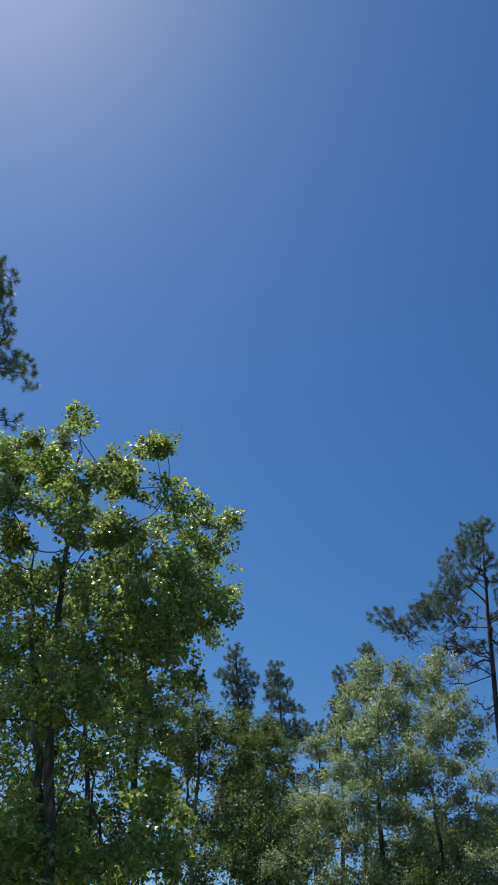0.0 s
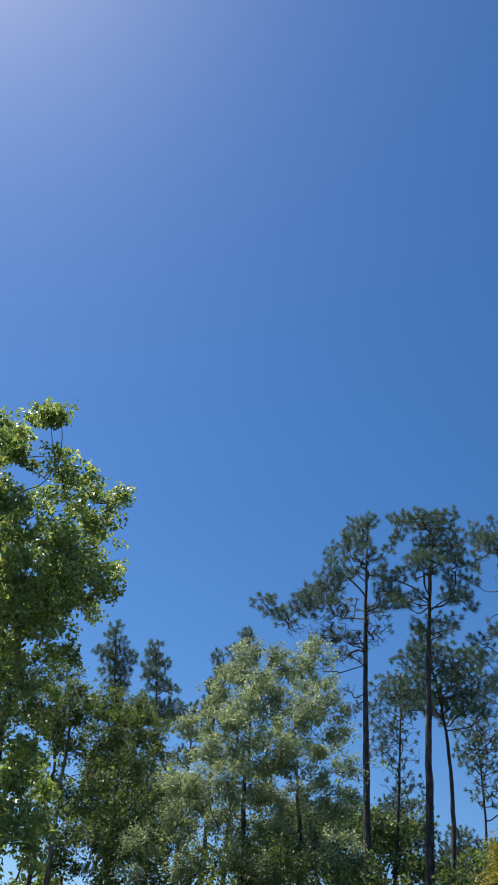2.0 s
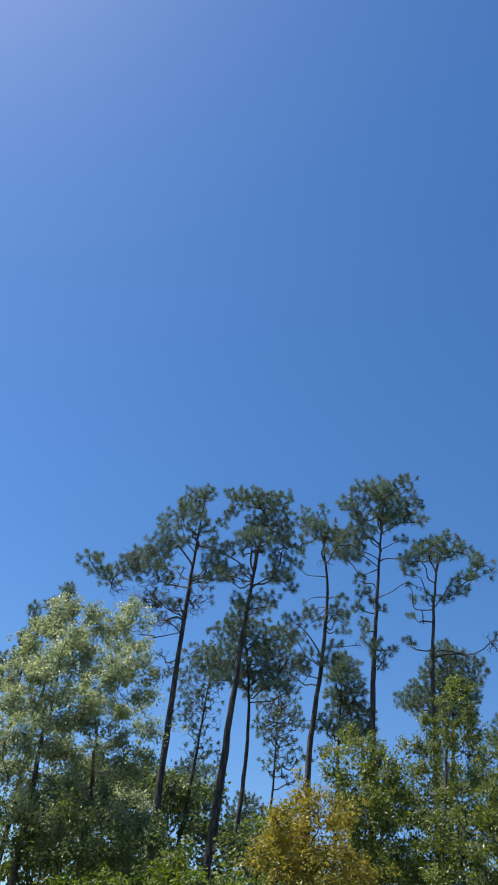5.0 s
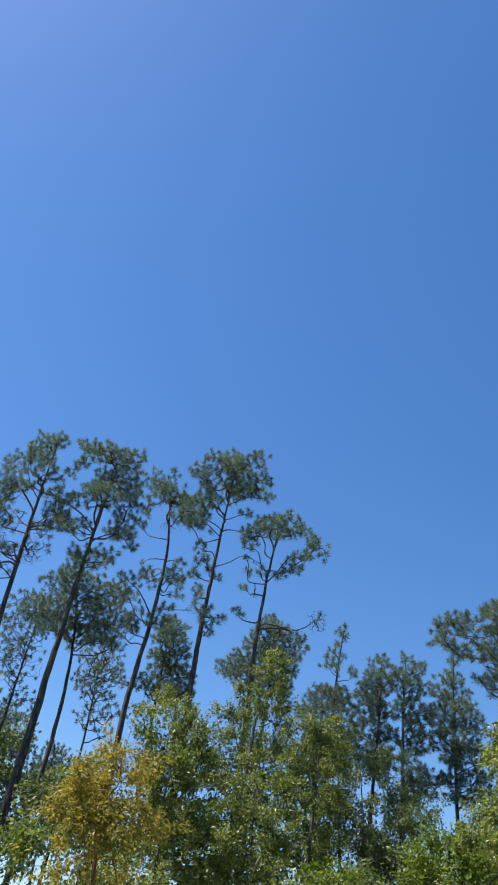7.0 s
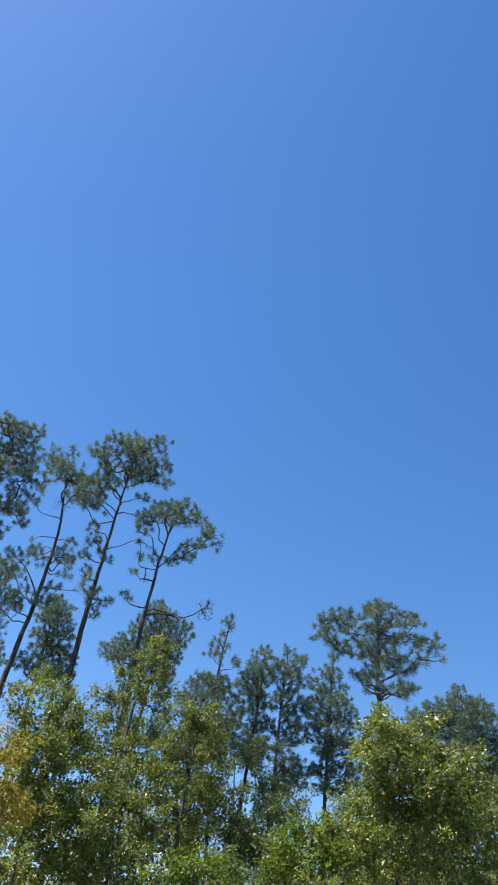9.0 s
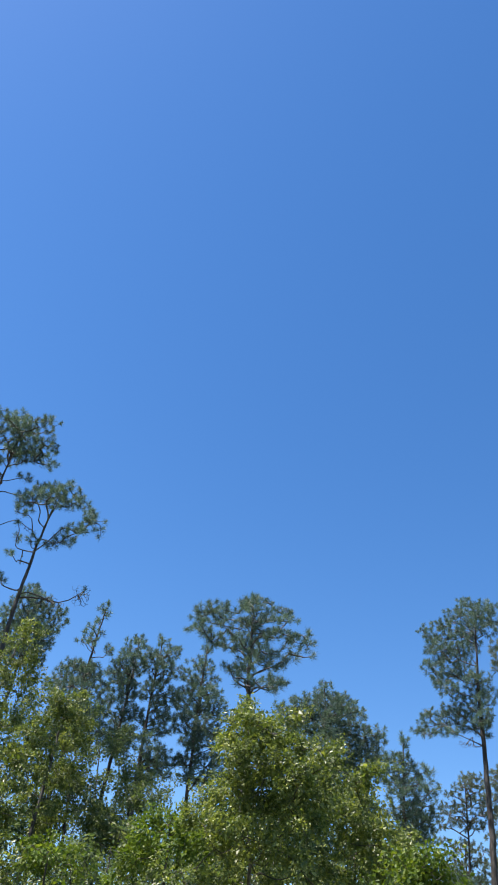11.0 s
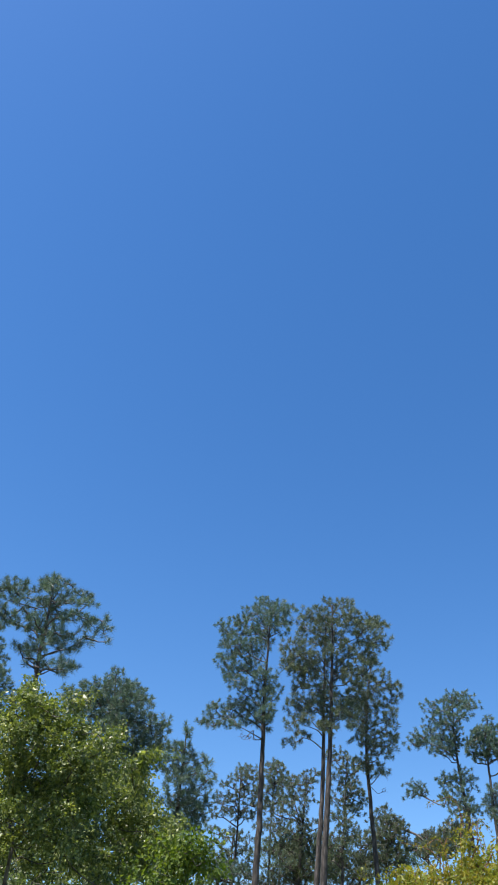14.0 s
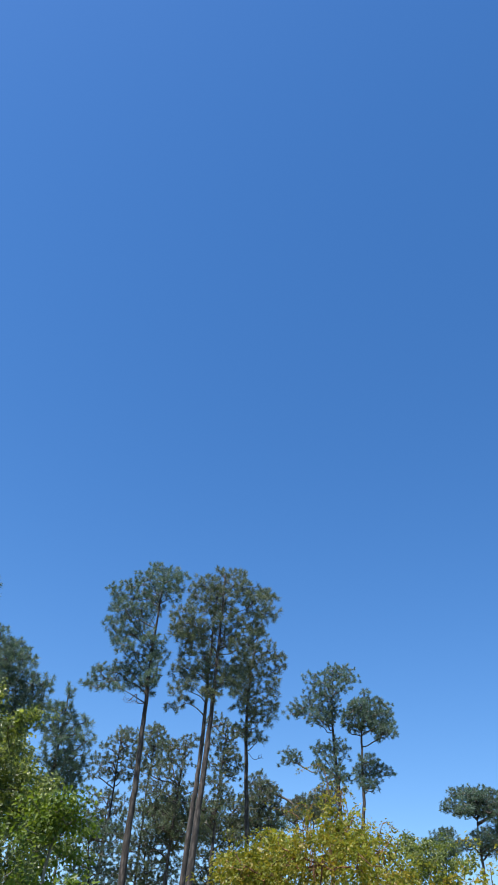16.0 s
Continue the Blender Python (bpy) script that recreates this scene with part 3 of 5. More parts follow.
pine(33.56, 41, ((0.1, 0), (0, 12.39), (-0.05, 14.22), (-0.04, 16.05), (-0.06, 17.88), (-0.21, 19.71),),
     outlines=(((-0.58, 19.67), (0.09, 19.87), (0.76, 19.04), (1.02, 17.94), (1.57, 16.78), (1.49, 15.31), (0.2, 14.88), (-0.59, 15.65), (-0.7, 18.37)),), step=0.63, pad=0.48, girth=0.15, dens=1.6, spread=1.3, label="dense dark pine behind taller pines")
pine(41.08, 42, ((-0.44, 0), (0, 12.68), (0.14, 14.86), (0.22, 17.04), (0.2, 19.22), (0.06, 21.39),),
     pads=((-0.04, 21.32, 0.37, 0.34),),
     outlines=(((-0.19, 21.38), (0.8, 21.16), (1.45, 20.01), (1.53, 17.58), (1.28, 16.38), (-0.16, 17.16), (-1.79, 17.42), (-2.32, 18.1), (-1.27, 19.14), (-0.68, 20.42)),), step=0.62, pad=0.52, girth=0.16, dens=1.5, spread=1.2, label="broad dark pine behind taller pines")
pine(45.71, 36, ((-0.37, 0), (0, 9.37), (0.15, 11.6), (0.25, 13.83), (0.35, 16.06), (0.51, 18.3),),
     pads=((0.51, 18.03, 0.16, 0.47), (0.51, 17.04, 0.19, 0.23), (-0.29, 16.49, 0.24, 0.25), (1.03, 16.22, 0.29, 0.25), (0.19, 16.51, 0.19, 0.2), (-0.05, 17.18, 0.16, 0.2),),
     outlines=(((-0.84, 15.44), (-0.08, 15.72), (0.79, 15.03), (1.33, 14.37), (1.57, 12.14), (-0.35, 11.86), (-1.15, 14.26)),), step=0.49, pad=0.41, girth=0.12, dens=1.5, spread=1.2, label="slim pine with short dense needle tufts")
pine(48.98, 38, ((-0.17, 0), (0, 7.64), (0.04, 10.22), (0.17, 12.8), (0.29, 15.37), (0.32, 17.95),),
     pads=((0.3, 17.74, 0.28, 0.24),),
     outlines=(((-0.32, 17.19), (0.27, 17.79), (0.65, 17.61), (0.64, 16.67), (1.07, 15.04), (0.94, 12.91), (-0.17, 12.26), (-0.45, 14.3), (-0.7, 15.36), (-0.69, 16.38)),), step=0.52, pad=0.41, girth=0.13, dens=1.5, spread=1.2, label="slim pine with short dense needle tufts")
pine(51.24, 37, ((0.11, 0), (0, 7.68), (-0.04, 10.14), (-0.1, 12.59), (-0.11, 15.05), (-0.03, 17.51),),
     pads=((0.68, 17.24, 0.19, 0.34),),
     outlines=(((-0.45, 17.17), (0.02, 17.43), (0.74, 17.22), (0.83, 16.46), (1.02, 14.85), (0.96, 13.04), (1.3, 11.38), (0.45, 10.81), (-0.12, 11.21), (-0.2, 13.66), (-0.56, 15.75)),), step=0.49, pad=0.39, girth=0.13, dens=1.5, spread=1.2, label="slim pine with short dense needle tufts")
pine(54.67, 38, ((0.08, 0), (0, 8.13), (-0.02, 10.6), (-0.06, 13.07), (-0.09, 15.54), (-0.05, 18.01),),
     pads=((-0.11, 17.86, 0.22, 0.32),),
     outlines=(((-0.91, 13.97), (1.24, 14.21), (1.49, 12.31), (1.07, 11.26), (-0.14, 11.56)), ((-0.16, 17.8), (0.24, 17.19), (0.57, 16.54), (0.86, 15.68), (1.08, 14.37), (0.74, 13.3), (-0.71, 13.67), (-0.93, 15.24), (-0.77, 16.53), (-0.51, 16.84)),), step=0.51, pad=0.41, girth=0.13, dens=1.5, spread=1.2, label="slim pine with short dense needle tufts")
pine(58.48, 27, ((0.32, 0), (0, 7.75), (-0.1, 9.6), (-0.22, 11.45), (-0.33, 13.31), (-0.39, 15.16),),
     pads=((-0.33, 15.49, 0.3, 0.21), (1.9, 13.44, 0.16, 0.15),),
     outlines=(((-2.54, 14.24), (-1.94, 15.09), (-1.24, 14.88), (-0.98, 15.44), (-0.25, 15.64), (0.62, 15.17), (1.29, 14.42), (1.6, 14.19), (1.8, 13.82), (1.13, 13.36), (0.76, 12.94), (0.99, 12.3), (0.03, 12.04), (-0.78, 12.16), (-1.18, 12.61), (-0.89, 13.32), (-1.72, 13.49), (-2.28, 13.83)),), step=0.4, pad=0.3, girth=0.17, dens=1.25, spread=1.1, label="round-crowned pine with long needles rising above a thicket", group="tall pines")
pine(63.91, 36, ((0.04, 0), (0, 7.83), (0.02, 9.85), (-0.03, 11.87), (-0.13, 13.89), (-0.26, 15.91),),
     pads=((-0.3, 15.64, 0.21, 0.32), (0.52, 15.32, 0.2, 0.26),),
     outlines=(((-2.31, 14.44), (-1.32, 15.09), (-0.5, 15.2), (-0.31, 15.85), (0.09, 15.32), (0.47, 15.48), (1.23, 14.83), (1.72, 14.15), (2.26, 13.77), (2.34, 12.85), (2.12, 11.44), (0.99, 10.89), (-0.67, 11.2), (-1.25, 13.55), (-2.27, 13.78)),), step=0.45, pad=0.4, girth=0.16, dens=1.6, spread=1.3, label="slim pine with short dense needle tufts")
pine(68.99, 35, ((-0.11, 0), (0, 7.92), (0.03, 9.28), (0.05, 10.64), (0.07, 12.01), (0.08, 13.37),),
     pads=((0.07, 13.22, 0.16, 0.24),),
     outlines=(((0.12, 13.32), (0.37, 12.59), (0.92, 12.2), (1.27, 11.62), (1.34, 10.65), (1.08, 9.19), (-0.43, 9.08), (-0.63, 11.18), (-0.56, 12.19), (-0.2, 12.79)),), step=0.4, pad=0.34, girth=0.14, dens=1.5, spread=1.2, label="slim pine with short dense needle tufts")
pine(74.57, 40, ((0.06, 0), (0, 8.74), (0, 12), (-0.06, 15.25), (-0.09, 18.51), (-0.02, 21.76),),
     pads=((-2.77, 20.98, 0.28, 0.3), (-3.27, 15.63, 0.26, 0.23),),
     bare=((14.86, -0.89, 14.94, 0.39, 0.17), (15.55, -2.62, 15.39, 0.45, 0.2),),
     outlines=(((-1.28, 22.03), (-0.06, 22.79), (1.14, 22.45), (1.34, 21.84), (0.8, 21.2), (0.48, 20.45), (-0.25, 19.76), (-0.84, 19.4), (0.1, 18.52), (0.57, 17.64), (0.62, 15.71), (-0.01, 15.28), (-0.79, 15.65), (-2.61, 15.22), (-3.55, 15.5), (-3.13, 16.27), (-1.99, 16.58), (-1.59, 17.05), (-2.55, 18.2), (-2.75, 19.13), (-2.48, 19.62), (-2.79, 20.42), (-2.47, 21.2), (-1.74, 21.38)),), step=0.52, pad=0.37, girth=0.2, dens=1.44, spread=1.2, label="tall straight pine with one long low limb", group="tall pines")
pine(78.89, 38, ((-0.22, 0), (0, 8.57), (0.14, 11.77), (0.23, 14.97), (0.28, 18.17), (0.29, 21.37),),
     outlines=(((-1.11, 20.72), (-0.52, 21.64), (0.3, 21.99), (1.41, 21.55), (1.95, 20.53), (2.53, 20.61), (3.01, 20.12), (3.02, 19.2), (2.38, 18.7), (2.34, 17.7), (1.61, 17.11), (0.52, 17.36), (-0.86, 17.9), (-1.81, 17.75), (-2.05, 18.4), (-1.84, 19.44)),), step=0.53, pad=0.38, girth=0.19, dens=1.50, spread=1.2, old=True, label="tall thick-trunked pine with a dense brownish-green crown", group="tall pines")
pine(78.46, 39, ((-0.21, 0), (0, 8.74), (0.17, 11.74), (0.21, 14.73), (0.2, 17.73), (0.23, 20.73),),
     outlines=(((-2.03, 18.34), (-0.59, 18.38), (0.54, 17.53), (0.97, 16.22), (0.51, 15.1), (-0.46, 15.33), (-0.99, 13.84), (-1.42, 14.05), (-1.58, 16.41), (-1.09, 17.24)), ((0.54, 17.35), (1.93, 17.11), (2.16, 15.99), (1.06, 15.4), (0.81, 16.5)),), step=0.5, pad=0.36, girth=0.16, dens=1.44, spread=1.2, old=True, label="tall pine growing close beside a thicker one", group="tall pines")
pine(82.24, 42, ((0.46, 0), (0.01, 9.44), (-0.18, 12.13), (-0.35, 14.82), (-0.33, 17.51), (0.02, 20.2),),
     pads=((0.3, 14.24, 0.39, 0.22),),
     bare=((13.41, 0.53, 13.39, 0.16, 0.16),),
     outlines=(((-0.63, 19.43), (0.81, 19.43), (1.25, 18.87), (1.39, 17.4), (1.03, 16.22), (1.19, 15.09), (0.78, 14.91), (-0.75, 16.19), (-1.54, 17.06), (-0.97, 18.23)), ((-0.8, 16.19), (0.32, 15.63), (0.52, 14.25), (-0.6, 13.94)),), step=0.52, pad=0.38, girth=0.16, dens=1.38, spread=1.2, old=True, label="tall pine with a ragged crown and dead low limb", group="tall pines")
pine(88.49, 55, ((0.65, 0), (-0.01, 11.75), (-0.19, 14.62), (-0.46, 17.48), (-0.65, 20.35), (-0.56, 23.21),),
     outlines=(((-2.31, 22.39), (-0.64, 23.42), (0.8, 23.12), (0.54, 22.05), (-0.33, 21.46), (-0.72, 19.19), (-1.8, 19.54), (-3.67, 19.87), (-3.38, 20.59), (-2.33, 21.01)), ((-1.71, 18.1), (0.03, 18.16), (0.3, 16.14), (-0.29, 15.2), (-1.47, 16.15), (-1.96, 17.06)), ((-4.43, 17.27), (-3.29, 17.39), (-2.6, 16.75), (-3.64, 16.5)),), step=0.54, pad=0.42, girth=0.2, dens=1.62, spread=1.25, label="distant tall pine with layered tufted limbs", group="tall pines")
pine(89.82, 54, ((-0.1, 0), (-0.01, 11.62), (0.09, 14.03), (0.05, 16.44), (0.06, 18.85), (0.31, 21.26),),
     outlines=(((-1.21, 20.57), (0.02, 21.06), (0.78, 21.08), (1.89, 20.4), (1.95, 19.19), (1.65, 18.23), (0.33, 18.56), (-0.85, 18.91), (-1.22, 19.88)), ((-0.29, 17.24), (0.65, 16.84), (1.65, 16.58), (1.83, 15.96), (0.59, 15.1), (-0.68, 15.95)),), step=0.52, pad=0.41, girth=0.19, dens=2.18, spread=1.25, label="distant pine with spreading limbs beside its twin", group="tall pines")
pine(97.18, 72, ((0.06, 0), (0, 11.29), (0.07, 13.33), (-0.03, 15.37), (-0.03, 17.41), (0.32, 19.45),),
     pads=((-0.72, 19.01, 0.81, 0.49), (0.72, 19.02, 0.76, 0.49), (-2.07, 18.14, 0.5, 0.39), (-0.38, 17.93, 0.8, 0.39), (1.01, 17.72, 0.48, 0.56), (0.29, 16.04, 0.61, 0.46), (-1, 15.4, 0.74, 0.33), (0.86, 15.03, 0.6, 0.41), (2.3, 18.16, 0.88, 0.61), (2.3, 16.48, 0.78, 0.5),), girth=0.22, dens=2.29, spread=1.7, label="distant pine low in the belt of woods")
pine(94.84, 70, ((-0.48, 0), (0, 10.93), (0.08, 12.2), (0.16, 13.47), (0.22, 14.73), (0.27, 16),),
     pads=((0.24, 15.59, 0.61, 0.45), (-0.52, 14.77, 0.52, 0.44), (0.51, 14.71, 0.64, 0.48), (-0.2, 13.98, 0.77, 0.4),), girth=0.16, dens=2.03, spread=1.6, label="distant pine low in the belt of woods")
pine(73.09, 58, ((-0.2, 0), (0, 11.52), (0.07, 13.33), (0.09, 15.14), (0.07, 16.95), (0.02, 18.76),),
     outlines=(((-1.07, 17.28), (-0.05, 18.56), (1.45, 18.79), (1.88, 17.95), (1.58, 15.73), (0.17, 14.91), (-1.25, 15.51)),), step=0.83, pad=0.57, girth=0.13, dens=1.35, spread=1.2, old=True, label="distant pine low in the belt of woods")
pine(75.39, 60, ((0.03, 0), (0, 12.38), (-0.03, 14.21), (-0.01, 16.05), (0.05, 17.89), (0.16, 19.72),),
     pads=((-0.03, 19.32, 0.61, 0.48), (0.64, 18.58, 0.57, 0.47), (-0.4, 18.12, 0.57, 0.46), (0.35, 17.41, 0.64, 0.42),), girth=0.12, dens=1.35, spread=1.65, old=True, label="distant pine low in the belt of woods")
pine(77.34, 56, ((-0.42, 0), (0, 11.78), (0.08, 13.36), (0.16, 14.93), (0.24, 16.51), (0.32, 18.08),),
     outlines=(((-1.74, 16.89), (-0.63, 17.85), (0.69, 17.92), (0.62, 15.78), (1.78, 14.49), (1.75, 11.64), (-2.1, 11.4), (-2, 14.6)),), step=0.88, pad=0.6, girth=0.15, dens=1.15, spread=1.2, old=True, label="distant pine low in the belt of woods")
pine(80.08, 54, ((-0.31, 0), (0, 11.57), (0.06, 13.35), (0.14, 15.12), (0.22, 16.9), (0.32, 18.68),),
     outlines=(((-0.41, 18.65), (0.98, 18.7), (1.66, 16.12), (1.18, 14.44), (0.01, 12.18), (-0.93, 12.13), (-0.53, 16.02)),), step=0.79, pad=0.55, girth=0.15, dens=1.49, spread=1.2, old=True, label="distant pine low in the belt of woods")
pine(82.84, 60, ((-0.38, 0), (0, 12.49), (0.07, 13.7), (0.11, 14.9), (0.1, 16.11), (0.05, 17.31),),
     outlines=(((-0.52, 16.63), (0.72, 16.86), (1.57, 15.63), (1.41, 13.89), (-1.71, 13.76), (-0.97, 15.18)),), step=0.81, pad=0.55, girth=0.12, dens=1.35, spread=1.2, old=True, label="distant pine low in the belt of woods")
pine(86.11, 62, ((-0.64, 0), (0, 12.34), (0.08, 13.31), (0.14, 14.28), (0.2, 15.25), (0.25, 16.23),),
     pads=((0.29, 15.87, 0.68, 0.44), (1.11, 16.46, 0.53, 0.52), (-0.66, 15.41, 0.68, 0.4), (0.98, 15.28, 0.75, 0.43),), girth=0.13, dens=1.35, spread=1.65, old=True, label="distant pine low in the belt of woods")
pine(85.48, 60, ((-0.16, 0), (0, 11.82), (0.02, 12.77), (0.04, 13.71), (0.07, 14.66), (0.1, 15.6),),
     pads=((0.11, 15.12, 0.48, 0.45), (-0.66, 14.63, 0.63, 0.52), (-2.32, 16.04, 0.64, 0.53), (-2.47, 15.09, 0.72, 0.52), (0.72, 14.52, 0.55, 0.44),), girth=0.12, dens=1.35, spread=1.65, old=True, label="distant pine low in the belt of woods")
pine(86.74, 58, ((0.38, 0), (0, 10.89), (-0.05, 11.92), (-0.1, 12.94), (-0.17, 13.97), (-0.23, 15),),
     pads=((-0.04, 14.65, 0.53, 0.39), (0.72, 15.22, 0.61, 0.44), (0.53, 14.32, 0.68, 0.43), (1.49, 15.8, 0.39, 0.37),), girth=0.12, dens=1.35, spread=1.65, old=True, label="distant pine low in the belt of woods")
pine(20.94, 62, ((0.96, 0), (0, 11.47), (-0.28, 13.17), (-0.59, 14.87), (-0.93, 16.58), (-1.3, 18.28),),
     pads=((-1.21, 17.89, 0.9, 0.56), (-2.26, 17.1, 0.97, 0.55), (0.16, 17.45, 0.9, 0.56), (-0.87, 16.55, 1.38, 0.63), (1.21, 16.52, 0.9, 0.55), (-2.3, 15.71, 0.87, 0.54),), girth=0.13, dens=1.35, spread=1.65, label="distant pine low in the belt of woods")
pine(24.15, 60, ((0.89, 0), (0, 10.98), (-0.21, 12.84), (-0.43, 14.7), (-0.66, 16.55), (-0.89, 18.41),),
     pads=((-0.81, 18.02, 0.73, 0.47), (0.39, 18.22, 0.73, 0.47), (-1.19, 16.9, 0.88, 0.54), (0.45, 16.86, 0.96, 0.62), (-0.11, 15.62, 1.19, 0.6), (1.38, 16.24, 0.56, 0.53),), girth=0.13, dens=1.35, spread=1.65, label="distant pine low in the belt of woods")
pine(28.03, 58, ((0.69, 0), (0, 10.57), (-0.13, 12.04), (-0.27, 13.5), (-0.42, 14.96), (-0.59, 16.42),),
     pads=((-0.53, 16.06, 0.54, 0.44), (0.16, 15.42, 0.69, 0.51), (-0.92, 14.91, 0.61, 0.5), (0.01, 13.96, 0.99, 0.56), (-0.51, 12.5, 0.67, 0.61),), girth=0.12, dens=1.35, spread=1.65, label="distant pine low in the belt of woods")
pine(-13.84, 21, ((0.41, 0), (0, 4.9), (-1.88, 10.23), (-3.75, 15.55), (-5.61, 20.88), (-7.46, 26.2),),
     pads=((21, -4.27, 22.01, 0.33, 0.41), (19.79, -3.81, 21.06, 0.34, 0.53), (18.65, -3.43, 19.84, 0.33, 0.4), (17.98, -3.3, 18.88, 0.32, 0.43), (17.13, -2.46, 18.97, 0.37, 0.41), (16.92, -2.13, 18.3, 0.29, 0.23), (15.71, -2.18, 16.85, 0.35, 0.22), (20.03, -5.68, 22.19, 1.16, 1.12), (22.01, -6.63, 24.23, 1, 1.21),), girth=0.2, dens=0.96, label="tall pine with large dark needle tufts behind a maple", group="tall pines")
pine(5.06, 40, ((0.86, 0), (0, 10.26), (-0.4, 12.62), (-0.96, 14.99), (-1.55, 17.35), (-2.04, 19.71),),
     pads=((-2, 19.46, 0.24, 0.26),),
     outlines=(((-2.29, 19.16), (-1.9, 19.54), (-1.48, 19.22), (-1.45, 18.53), (-0.58, 17.88), (-0.58, 16.53), (-1.62, 16.08), (-2.08, 17.2), (-2.45, 18.06)),), step=0.63, pad=0.39, girth=0.14, dens=1.5, spread=1.4, label="slim pine with short dense needle tufts")
pine(7.42, 41, ((0.9, 0), (0, 10.72), (-0.33, 12.94), (-0.64, 15.16), (-1, 17.38), (-1.49, 19.61),),
     pads=((-1.48, 19.28, 0.27, 0.26),),
     outlines=(((-1.7, 19.32), (-1.15, 19.33), (-0.76, 18.52), (-0.11, 17.52), (0.41, 16.4), (0.4, 15.25), (-0.56, 14.56), (-1.52, 15.85), (-1.6, 17.94)),), step=0.65, pad=0.42, girth=0.14, dens=1.5, spread=1.35, label="slim pine with short dense needle tufts")
pine(9.42, 46, ((0.29, 0), (0, 12.04), (-0.04, 13.65), (-0.11, 15.26), (-0.21, 16.87), (-0.34, 18.47),),
     outlines=(((-0.78, 18.26), (-0.14, 18.4), (0.35, 17.42), (0.38, 14.95), (-1.16, 14.76), (-0.89, 16.95)),), step=0.7, pad=0.44, girth=0.12, dens=1.4, spread=1.35, label="slim pine with short dense needle tufts")
pine(12.44, 38, ((0.33, 0), (0, 12.83), (-0.07, 14.5), (-0.12, 16.18), (-0.16, 17.86), (-0.18, 19.54),),
     pads=((-0.2, 19.2, 0.2, 0.37), (0.41, 18.83, 0.2, 0.33), (-0.64, 18.44, 0.36, 0.39), (0.1, 18.06, 0.41, 0.38), (-0.42, 17.43, 0.47, 0.4),), girth=0.14, dens=1.6, spread=1.5, label="slim pine with short dense needle tufts")
pine(10.97, 40, ((0.7, 0), (0, 12.03), (-0.14, 13.79), (-0.29, 15.55), (-0.45, 17.3), (-0.62, 19.06),),
     pads=((-0.56, 18.66, 0.2, 0.34), (-0.68, 17.44, 0.29, 0.39), (-0.08, 17.98, 0.32, 0.36), (-0.28, 16.55, 0.51, 0.43), (-0.69, 15.93, 0.39, 0.4),), girth=0.13, dens=1.6, spread=1.5, label="slim pine with short dense needle tufts")
pine(-2.58, 17, ((0.41, 0), (0, 4.92), (-0.18, 6.08), (-0.33, 7.24), (-0.48, 8.41), (-0.65, 9.57),),
     pads=((-0.8, 9.82, 0.39, 0.29), (-0.99, 9.21, 0.33, 0.27),), girth=0.1, dens=1.08, label="distant pine low in the belt of woods")
pine(5.19, 34, ((-0.7, 0), (0, 8.37), (0.19, 9.27), (0.23, 10.17), (0.12, 11.07), (-0.14, 11.97),),
     pads=((-0.46, 11.69, 0.56, 0.41), (0.29, 11.35, 0.51, 0.36), (-0.57, 10.79, 0.6, 0.39), (-1.15, 10.05, 0.45, 0.34), (0.62, 10.53, 0.41, 0.34),), girth=0.1, dens=1.62, label="distant pine low in the belt of woods")
leafy(-7.2, 13, ((0.3, 0), (0, 3.52), (-0.42, 5.08), (-0.71, 6.37), (-0.92, 7.55), (-1.17, 8.86), (-1.51, 10.88),),
     pads=((-1.6, 11.82, 0.16, 0.3), (-1.82, 11.19, 0.2, 0.26), (-2.38, 11.15, 0.24, 0.26), (-2.87, 10.84, 0.34, 0.31), (-0.23, 11.66, 0.33, 0.29), (0.16, 11.73, 0.19, 0.27), (-0.62, 10.99, 0.36, 0.25), (0.44, 10.79, 0.25, 0.18), (-0.26, 10.43, 0.47, 0.29), (-1.16, 10.4, 0.41, 0.38), (-1.91, 10.3, 0.41, 0.29), (-2.5, 9.97, 0.39, 0.37), (0.75, 9.92, 0.38, 0.28), (1.51, 10.12, 0.25, 0.23), (1.75, 10.38, 0.12, 0.27), (-0.06, 9.53, 0.52, 0.4), (-1.07, 9.26, 0.56, 0.39), (-2, 8.86, 0.54, 0.41),), dens=1.52, leaf=0.055, spread=0.92, stray=0.12, fill=True, drop=0.15, mat="maple", shape="lobed", name="maple_tree", label="leafy maple with glossy lobed leaves in full sun", category="maple tree")
